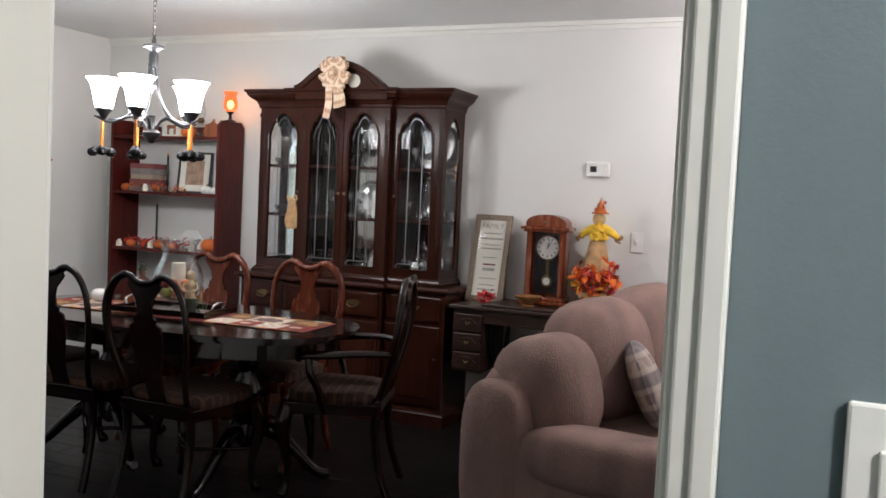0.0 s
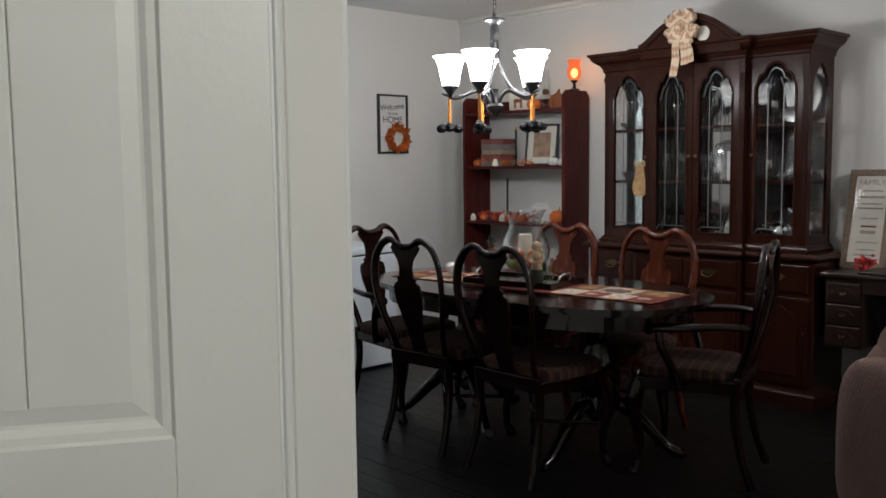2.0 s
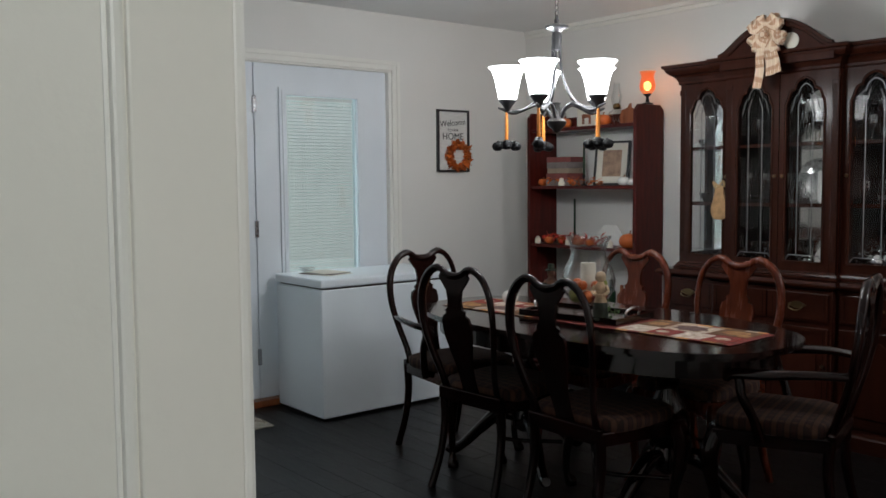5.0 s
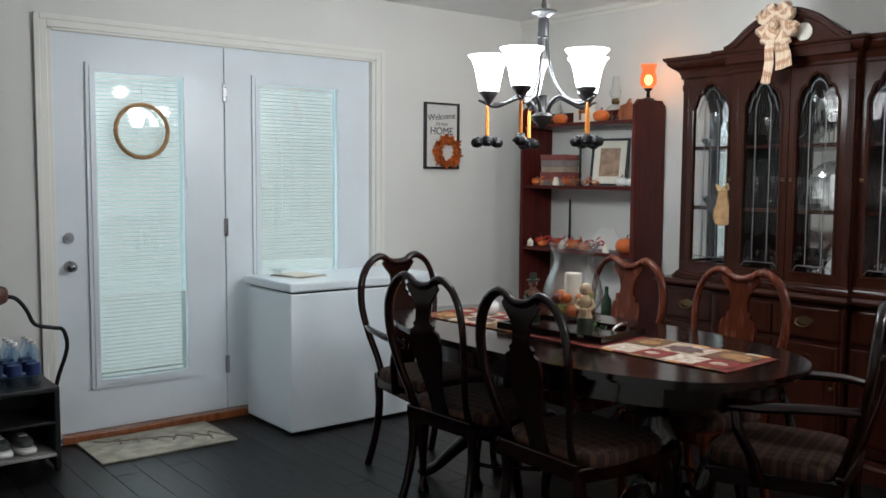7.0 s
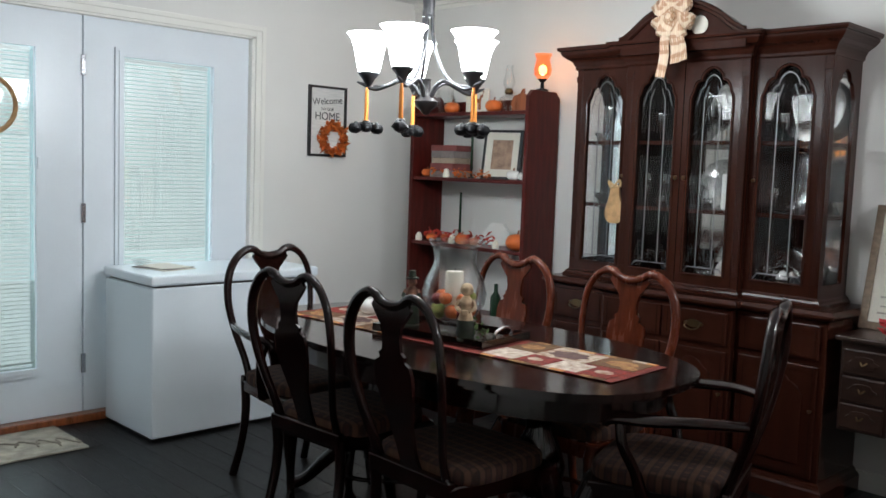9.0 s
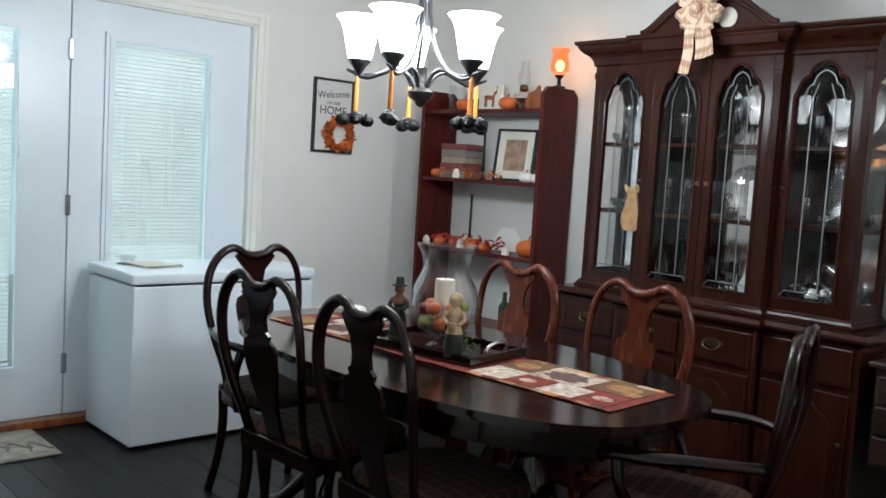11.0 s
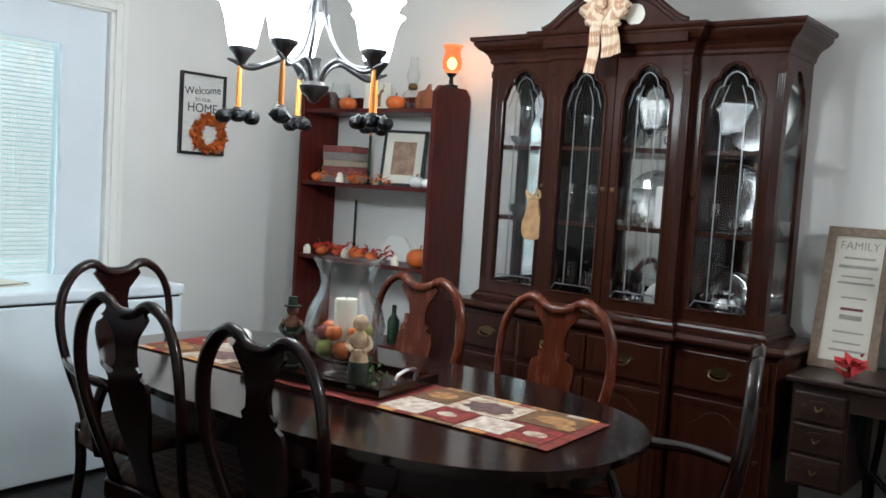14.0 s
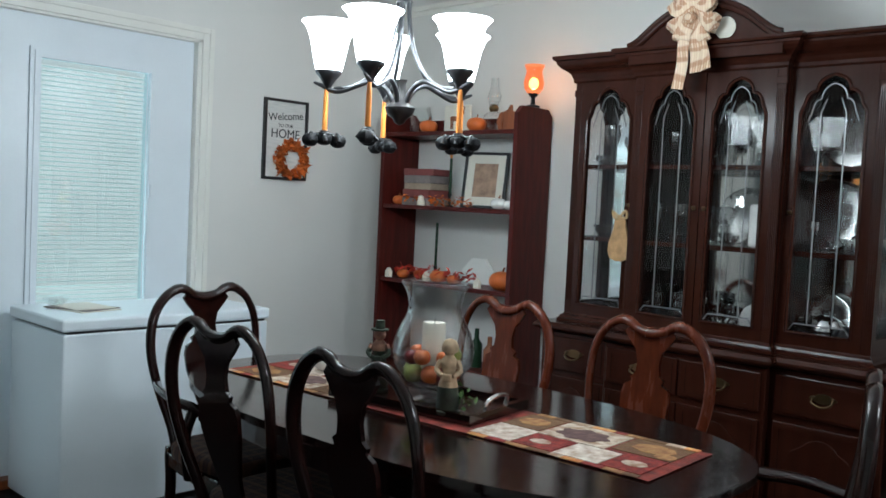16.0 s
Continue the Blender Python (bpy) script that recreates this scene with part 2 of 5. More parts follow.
def spline(pts, k=4):
    """A smooth line through the points."""
    p = [Vector(q) for q in pts]
    p = [2 * p[0] - p[1]] + p + [2 * p[-1] - p[-2]]
    out = []
    for i in range(1, len(p) - 2):
        for s in range(k):
            t = s / k
            out.append(.5 * (2 * p[i] + (p[i + 1] - p[i - 1]) * t + (2 * p[i - 1] - 5 * p[i] + 4 * p[i + 1] - p[i + 2]) * t * t
                             + (3 * p[i] - p[i - 1] - 3 * p[i + 1] + p[i + 2]) * t ** 3))
    return out + [p[-2]]


def tube(pts, r, n=8, bm=None, k=4, flat=1.):
    """A round bar along a smooth line; r is one radius or one for each point; flat squeezes it sideways."""
    bm = bm or bmesh.new()
    rs = r if isinstance(r, (list, tuple)) else [r] * len(pts)
    line = spline(pts, k) if k > 1 else [Vector(p) for p in pts]
    rr = [rs[min(len(rs) - 1, int(i / k))] * (1 - (i % k) / k) + rs[min(len(rs) - 1, int(i / k) + 1)] * ((i % k) / k) for i in range(len(line))] if k > 1 else rs
    rings, side = [], None
    for i, p in enumerate(line):
        d = (line[min(i + 1, len(line) - 1)] - line[max(i - 1, 0)]).normalized()
        if side is None:
            side = d.orthogonal().normalized()
        side = (side - d * side.dot(d)).normalized()
        up = d.cross(side)
        rings.append([bm.verts.new(p + rr[i] * (math.cos(2 * math.pi * j / n) * side + flat * math.sin(2 * math.pi * j / n) * up)) for j in range(n)])
    for a, b in zip(rings, rings[1:]):
        for j in range(n):
            bm.faces.new((a[j], a[(j + 1) % n], b[(j + 1) % n], b[j]))
    bm.faces.new(rings[0][::-1])
    bm.faces.new(rings[-1])
    return bm


def prism(outline, w0, w1, place, bm=None, bev=0.):
    """A plate with the given outline (u, v) between w0 and w1; place turns (u, v, w) into a point."""
    bm = bm or bmesh.new()
    a = [bm.verts.new(place(u, v, w0)) for u, v in outline]
    b = [bm.verts.new(place(u, v, w1)) for u, v in outline]
    fs = [bm.faces.new(a[::-1]), bm.faces.new(b)]
    n = len(a)
    rim = [bm.faces.new((a[i], a[(i + 1) % n], b[(i + 1) % n], b[i])) for i in range(n)]
    if bev:
        bmesh.ops.bevel(bm, geom=list(fs[0].edges) + list(fs[1].edges), offset=bev, segments=2, affect="EDGES", profile=.5)
    return bm


def ring_plate(inner, outer, w0, w1, place, bm=None):
    """A frame between two outlines with the same number of points."""
    bm = bm or bmesh.new()
    n = len(inner)
    rows = [[bm.verts.new(place(u, v, w)) for u, v in o] for o, w in ((inner, w0), (outer, w0), (outer, w1), (inner, w1))]
    for k in range(4):
        a, b = rows[k], rows[(k + 1) % 4]
        for i in range(n):
            bm.faces.new((a[i], a[(i + 1) % n], b[(i + 1) % n], b[i]))
    return bm


def blob(c, r, bm=None, n=14, lobes=0, amp=.0, sq=1.):
    """A round fruit or pumpkin, ribbed when lobes are given."""
    bm = bm or bmesh.new()
    rings = []
    m = 9
    for i in range(m + 1):
        th = math.pi * i / m
        ring = []
        for j in range(n):
            ph = 2 * math.pi * j / n
            rad = r * math.sin(th) * (1 + amp * math.cos(lobes * ph)) + 1e-4
            dip = .18 * r * math.exp(-(math.sin(th) / .35) ** 2) if lobes else 0
            ring.append(bm.verts.new((c[0] + rad * math.cos(ph), c[1] + rad * math.sin(ph), c[2] - (r * sq * math.cos(th) - math.copysign(dip, math.cos(th))))))
        rings.append(ring)
    for a, b in zip(rings, rings[1:]):
        for j in range(n):
            bm.faces.new((a[j], a[(j + 1) % n], b[(j + 1) % n], b[j]))
    bm.faces.new(rings[0][::-1])
    bm.faces.new(rings[-1])
    return bm


def cushion(x0, x1, y0, y1, z0, z1, p=3., n=14, bm=None, m=None):
    """A plump pad: a superellipsoid that fills the box."""
    bm = bm or bmesh.new()
    m = m or Matrix()
    c = Vector(((x0 + x1) / 2, (y0 + y1) / 2, (z0 + z1) / 2))
    h = Vector(((x1 - x0) / 2, (y1 - y0) / 2, (z1 - z0) / 2))

    def f(v):
        return math.copysign(abs(v) ** (2 / p), v)
    rings = []
    for i in range(n + 1):
        th = -math.pi / 2 + math.pi * i / n
        rings.append([bm.verts.new(m @ Vector((c.x + h.x * f(math.cos(th)) * f(math.cos(ph)), c.y + h.y * f(math.cos(th)) * f(math.sin(ph)), c.z + h.z * f(math.sin(th)))))
                      for ph in (2 * math.pi * j / (2 * n) for j in range(2 * n))])
    for a, b in zip(rings[:-1], rings[1:]):
        for j in range(2 * n):
            bm.faces.new((a[j], a[(j + 1) % (2 * n)], b[(j + 1) % (2 * n)], b[j]))
    bmesh.ops.remove_doubles(bm, verts=bm.verts, dist=1e-5)
    return bm


def leaves(bm, c, spread, count, size, rng, flatten=.6, shell=.35):
    """Small folded leaves scattered round a point."""
    for _ in range(count):
        d = Vector((rng.gauss(0, 1), rng.gauss(0, 1), rng.gauss(0, 1) * flatten)).normalized() * spread * (shell + (1 - shell) * rng.random())
        p = Vector(c) + d
        t = Euler((rng.uniform(-1, 1), rng.uniform(-1, 1), rng.uniform(0, 6.3))).to_matrix()
        s = size * rng.uniform(.6, 1.2)
        v = [bm.verts.new(p + t @ Vector(q) * s) for q in ((-1, 0, 0), (-.1, -.5, .12), (1, 0, -.1), (-.1, .5, .12), (0, 0, -.06))]
        for q in ((0, 1, 4), (1, 2, 4), (2, 3, 4), (3, 0, 4)):
            bm.faces.new([v[i] for i in q])
    return bm


def moulding(x0, x1, yf, yb, prof, bm=None):
    """A mitred moulding round a front: the profile gives (overhang, height)."""
    bm = bm or bmesh.new()
    rows = [[bm.verts.new(p) for p in ((x0 - o, yb, z), (x0 - o, yf - o, z), (x1 + o, yf - o, z), (x1 + o, yb, z))] for o, z in prof]
    for a, b in zip(rows, rows[1:]):
        for i in range(4):
            bm.faces.new((a[i], a[(i + 1) % 4], b[(i + 1) % 4], b[i]))
    bm.faces.new(rows[0][::-1])
    bm.faces.new(rows[-1])
    return bm


def XZ(y):
    return lambda u, v, w: (u, y + w, v)


# ---------- the shell ----------
H = 2.46
solid("ceiling", boxes((-.15, 6.75, -4.49, 3.1, H, H + .1), (3.2, 7.2, -7.8, -4.49, H + .001, H + .1)), CEIL, "flat white painted ceiling", "ceiling", kind="structure")
FR = (-3.168, -1.241, 2.09)      # French door opening: y from, y to, height
solid("wall_left", boxes((-.15, 0, -4.6, FR[0], 0, H), (-.15, 0, FR[1], .12, 0, H), (-.15, 0, FR[0], FR[1], FR[2], H)), WALL, "plain warm white painted wall", "wall", kind="structure")
solid("wall_back", boxes((0, 4.62, 0, .12, 0, H)), WALL, "plain warm white painted wall", "wall", kind="structure")
solid("wall_return", boxes((4.50, 4.62, .12, 3.0, 0, H)), WALL, "plain warm white painted wall", "wall", kind="structure")
solid("wall_hall_end", boxes((4.5, 6.75, 3.0, 3.1, 0, H)), WALL, "plain warm white painted wall", "wall", kind="structure")
solid("wall_right", boxes((6.6, 6.75, -4.489, 3.0, 0, H)), WALL, "plain warm white painted wall", "wall", kind="structure")
solid("hall_header", boxes((4.62, 6.6, 1.0, 1.12, 2.10, H), (4.62, 4.74, 1.0, 1.12, 0, 2.10)), TRIM, "white painted opening header in the hall", "header", kind="structure")
DX0, DX1, DZ = 4.280, 5.036, 2.06  # doorway walked through
OX0, OX1, OZ = .30, 1.75, 2.06     # wide opening to an unlit room
solid("wall_front", boxes((0, OX0, -4.490, -4.457, 0, H), (OX0, OX1, -4.490, -4.457, OZ, H), (OX1, DX0 - .02, -4.490, -4.457, 0, H), (DX1 + .02, 6.6, -4.490, -4.457, 0, H), (DX0 - .02, DX1 + .02, -4.490, -4.457, DZ + .02, H)), WALL, "plain warm white painted wall", "wall", kind="structure")
solid("wall_front_blue", boxes((3.2, DX0 - .02, -4.525, -4.490, 0, H), (DX1 + .02, 7.2, -4.525, -4.490, 0, H), (DX0 - .02, DX1 + .02, -4.525, -4.490, DZ + .02, H)), BLUE, "blue grey painted wall", "wall", kind="structure")
solid("wall_dark_room", boxes((-.15, -.05, -7.4, -4.6, 0, H), (2.6, 2.7, -7.4, -4.6, 0, H), (-.05, 2.6, -7.4, -7.3, 0, H), (-.05, OX0, -4.60, -4.491, 0, H), (OX1, 2.6, -4.60, -4.491, 0, H), (OX0, OX1, -4.60, -4.491, OZ, H)), BLUE, "blue grey painted wall of an unlit room", "wall", kind="structure")
solid("ceiling_dark_room", boxes((-.15, 2.7, -7.4, -4.601, H + .001, H + .1)), CEIL, "flat painted ceiling of an unlit room", "ceiling", kind="structure")
solid("floor_dark_room", boxes((-.05, 2.6, -7.3, -4.601, -.08, -.002)), FLOORM, "dark wood floor of an unlit room", "floor", kind="structure")
solid("wall_room_behind", boxes((3.1, 3.2, -7.8, -4.525, 0, H), (7.2, 7.3, -7.8, -4.525, 0, H), (3.2, 7.2, -7.9, -7.8, 0, H)), BLUE, "blue grey painted wall", "wall", kind="structure")

solid("crown_trim", boxes((0, 4.62, -.022, 0, H - .028, H), (0, 4.62, -.010, 0, H - .055, H - .028),
                          (4.62, 4.66, 0, 3, H - .03, H), (4.62, 4.64, 0, 3, H - .06, H - .03), bev=.004), TRIM, "white crown moulding", "moulding", kind="structure")
solid("baseboard", boxes((0, 4.62, -.014, 0, 0, .09), (0, .014, -1.18, -.014, 0, .09), (0, .014, -4.5, -3.22, 0, .09),
                         (.014, OX0, -4.457, -4.443, 0, .09), (OX1, 4.19, -4.457, -4.443, 0, .09), (5.115, 6.6, -4.457, -4.443, 0, .09), bev=.003), TRIM, "white painted baseboard", "baseboard", kind="structure")

# doorway jambs and casing
solid("doorway_jamb", boxes((DX0 - .02, DX0, -4.527, -4.449, 0, DZ + .02), (DX1, DX1 + .02, -4.527, -4.449, 0, DZ + .02), (DX0, DX1, -4.527, -4.449, DZ, DZ + .02), bev=.002), PANELW, "cream white painted door jamb", "jamb", kind="structure")
for nm, y, s in (("casing_hall", -4.527, -1), ("casing_dining", -4.449, 1)):
    cs = thing(nm, "white moulded door casing", "casing", kind="structure")
    for side in ("left_leg", "right_leg", "head"):
        bm = bmesh.new()
        for a, b, d in ((0, .044, .010), (.006, .038, .014), (.024, .044, .019)):
            yy = sorted((y, y + s * d))
            if side == "left_leg":
                box(bm, DX0 - .004 - b, DX0 - .004 - a, *yy, 0, DZ + .004 + b, bev=.003)
            elif side == "right_leg":
                box(bm, DX1 + .004 + a, DX1 + .004 + b, *yy, 0, DZ + .004 + b, bev=.003)
            else:
                box(bm, DX0 - .004 - a, DX1 + .004 + a, *yy, DZ + .004 + a, DZ + .004 + b, bev=.003)
        part(side, bm, TRIM, cs)


# open panelled door, hinged on the left jamb
def panel_door():
    """Two panel leaf with planked panels, hinged at the origin, running along -y, its seen face at x = 0."""
    d = thing("door_1", "open cream white door with planked panels", "door", kind="structure")
    W, T = .745, .035
    part("core", boxes((-T + .002, -.0200, -W, 0, .01, 2.04)), PANELW, d)
    rows = ((.01, .22), (.83, 1.045), (1.93, 2.04))
    cols = ((-W + .115, -.128),)
    bm = bmesh.new()
    for y0, y1 in ((-.128, 0), (-W, -W + .115)):
        box(bm, -T, 0, y0, y1, .01, 2.04, .0025)
    for z0, z1 in rows:
        for y0, y1 in cols:
            box(bm, -T, 0, y0, y1, z0, z1)
    part("stiles_and_rails", bm, PANELW, d)
    for z0, z1 in zip([r[1] for r in rows], [r[0] for r in rows[1:]]):
        for y0, y1 in cols:
            # sticking round the opening, then the raised field with its sloped margin
            bm = bmesh.new()
            rings = []
            for inset, depth in ((0, 0), (.003, -.004), (.012, -.005), (.020, -.0115), (.024, -.0120), (.042, -.0085)):
                rings.append([bm.verts.new((depth, u, v)) for u, v in ((y0 + inset, z0 + inset), (y1 - inset, z0 + inset), (y1 - inset, z1 - inset), (y0 + inset, z1 - inset))])
            for a, b in zip(rings, rings[1:]):
                for i in range(4):
                    bm.faces.new((a[i], a[(i + 1) % 4], b[(i + 1) % 4], b[i]))
            part("panel_moulding", bm, PANELW, d)
            # planks with V grooves between them
            ya, yb, za, zb = y0 + .042, y1 - .042, z0 + .042, z1 - .042
            for k in range(4):
                a, b = ya + (yb - ya) * k / 4 - .004 * (k == 0), ya + (yb - ya) * (k + 1) / 4 + .004 * (k == 3)
                part("plank_panel", boxes((-.0200, -.0088, a + .0004, b - .0004, za - .004, zb + .004), bev=.0024), PANELW, d)
    for z in (.25, 1.82):
        part("hinge", lathe([(.006, -.04), (.006, .04)], (-.010, .004, z), 10), NICKEL, d)
    part("door_knob", tube([(0, -.68, .95), (.03, -.68, .95), (.055, -.68, .95), (.068, -.68, .95)], [.012, .010, .026, .012], 14), NICKEL, d, smooth=60)
    d.matrix_world = pose(DX0 - .004, -4.527, 0, 0, 0, -30)
    return d


panel_door()

# light switch on the blue wall
sw = thing("switch_plate", "white light switch plate on the blue wall", "light switch", (5.257, -4.525, 1.166))
part("plate", boxes((-.085, .085, -.008, 0, -.066, .066), bev=.003), WHITE, sw)
for x in (-.046, 0, .046):
    part("rocker", boxes((x - .016, x + .016, -.013, -.006, -.033, .033), bev=.002), TRIM, sw)


# ---------- French doors ----------
def french_leaf(y0, y1, blind_low, handle):
    d = thing("door_2" if handle else "door_3", "white glazed patio door with closed blinds" if handle else "white glazed patio door with closed blinds behind the freezer", "door", (0, 0, 0), kind="structure")
    z0, z1, X0, X1 = .045, 2.080, -.075, -.030
    gy0, gy1, gz0, gz1 = y0 + .205, y1 - .235, .305, 1.893
    outer = [(y0, z0), (y1, z0), (y1, z1), (y0, z1)]
    inner = [(gy0 - .02, gz0 - .02), (gy1 + .02, gz0 - .02), (gy1 + .02, gz1 + .02), (gy0 - .02, gz1 + .02)]
    pl = lambda u, v, w: (w, u, v)
    part("slab", ring_plate(inner, outer, X0, X1, pl), DOORW, d)
    inn = [(gy0, gz0), (gy1, gz0), (gy1, gz1), (gy0, gz1)]
    out = [(gy0 - .045, gz0 - .045), (gy1 + .045, gz0 - .045), (gy1 + .045, gz1 + .045), (gy0 - .045, gz1 + .045)]
    bm = ring_plate(inn, out, X1, X1 + .014, pl)
    part("glazing_frame", bm, DOORW, d)
    mid = [(a + (.018 if i in (0, 3) else -.018), b + (.018 if i < 2 else -.018)) for i, (a, b) in enumerate(out)]
    part("frame_bead", ring_plate(inn, mid, X1 + .013, X1 + .02, pl), DOORW, d)
    g = part("pane", boxes((-.050, -.047, gy0 - .01, gy1 + .01, gz0 - .01, gz1 + .01)), PANE, d)
    g.visible_shadow = False
    g = part("pane", boxes((-.072, -.070, gy0 - .01, gy1 + .01, gz0 - .01, gz1 + .01)), PANE, d)
    g.visible_shadow = False
    bm = bmesh.new()
    z = gz1 - .02
    while z > blind_low:
        c, s = .0075 * math.cos(.9), .0105 * math.sin(.9)
        v = [bm.verts.new(p) for p in ((-.060 - c, gy0 + .012, z + s), (-.060 + c, gy0 + .012, z - s), (-.060 + c, gy1 - .012, z - s), (-.060 - c, gy1 - .012, z + s))]
        bm.faces.new(v)
        z -= .021
    tagged(part("blind_slats", bm, SLAT, d), kind="stuff")
    part("blind_rail", boxes((-.066, -.054, gy0 + .01, gy1 - .01, gz1 - .02, gz1), (-.066, -.054, gy0 + .01, gy1 - .01, blind_low - .012, blind_low)), SLAT, d)
    part("blind_slider", boxes((X1 + .018, X1 + .03, gy1 + .004, gy1 + .018, 1.30, 1.36), bev=.003), DOORW, d)
    if handle:
        for z, r in ((1.050, .028), (.905, .030)):
            k = part("door_knob" if r > .029 else "deadbolt", tube([(X1, y0 + .065, z), (X1 + .008, y0 + .065, z), (X1 + .03, y0 + .065, z), (X1 + .05, y0 + .065, z), (X1 + .062, y0 + .065, z)],
                     [r, r, .011, r * .85, r * .4] if r > .029 else [r, r * .95, r * .7, r * .3, .004], 18), NICKEL, d, "nickel knob", 60)
    return d


yc = -2.230
french_leaf(FR[0] + .025, yc - .004, .32, True)
french_leaf(yc + .004, FR[1] - .025, .32, False)
# frame, casing and sill of the pair
fr = thing("door_frame", "white painted patio door frame and casing", "door frame", kind="structure")
part("jamb", boxes((-.15, .004, FR[0], FR[0] + .022, .03, FR[2]), (-.15, .004, FR[1] - .022, FR[1], .03, FR[2]), (-.15, .004, FR[0], FR[1], FR[2] - .012, FR[2]), bev=.002), TRIM, fr)
bm = bmesh.new()
for a, b, d in ((0, .062, .014), (.035, .062, .02)):
    box(bm, .0005, d, FR[0] - b, FR[0] - a, 0, FR[2] + b, bev=.003)
    box(bm, .0005, d, FR[1] + a, FR[1] + b, 0, FR[2] + b, bev=.003)
    box(bm, .0005, d, FR[0] - a, FR[1] + a, FR[2] + a, FR[2] + b, bev=.003)
part("casing", bm, TRIM, fr)
part("sill", boxes((-.15, .03, FR[0] + .022, FR[1] - .022, .0, .042), bev=.006), OAK, fr, "worn wooden sill")
for z in (.30, 1.08, 1.83):
    part("hinge", boxes((-.031, -.020, yc - .012, yc + .012, z - .05, z + .05), bev=.003), NICKEL, fr)

# outdoors behind the patio doors: hazy porch
solid("backdrop", boxes((-6.0, -5.9, -9, 5, -.3, 4.5)), OUTSIDE, "pale hazy garden seen through the blinds", "backdrop", kind="structure")
solid("porch_ground", boxes((-6, -.15, -9, 5, -.35, -.05)), CREAM, "pale concrete porch floor", "ground", kind="structure")



# ---------- dining table ----------
TC = (2.225, -1.77)
TL, TW, TZ = .935, .495, .745


def oval(a, b, n=72, p=2.6):
    return [(a * math.copysign(abs(math.cos(t)) ** (2 / p), math.cos(t)), b * math.copysign(abs(math.sin(t)) ** (2 / p), math.sin(t))) for t in (2 * math.pi * i / n for i in range(n))]


table = thing("dining_table", "polished dark mahogany oval pedestal dining table", "table", (*TC, 0))
pl = lambda u, v, w: (u, v, w)
part("tabletop", prism(oval(TL, TW), TZ - .020, TZ, pl, bev=.007), TABLEW, table, smooth=40)
part("table_lip", prism(oval(TL - .022, TW - .022), TZ - .034, TZ - .0202, pl, bev=.004), TABLEW, table, smooth=40)
part("apron", ring_plate(oval(TL - .13, TW - .10), oval(TL - .10, TW - .07), TZ - .11, TZ - .034, pl), TABLEW, table)
for sx in (-1, 1):
    px = sx * .42
    part("pedestal", lathe([(.10, TZ - .10), (.10, TZ - .14), (.05, TZ - .18), (.045, .50), (.075, .44), (.095, .37), (.085, .31), (.05, .27), (.06, .24), (.06, .18), (.02, .15)], (px, 0, 0), 24), TABLEW, table, smooth=50)
    for a in (90, 210, 330) if sx < 0 else (-90, 30, 150):
        c, s = math.cos(radians(a)), math.sin(radians(a))
        part("leg", tube([(px + r * c, r * s, z) for r, z in ((.03, .22), (.12, .23), (.22, .15), (.31, .06), (.37, .025), (.40, .03))], [.03, .036, .03, .024, .026, .02], 10), TABLEW, table, smooth=60)


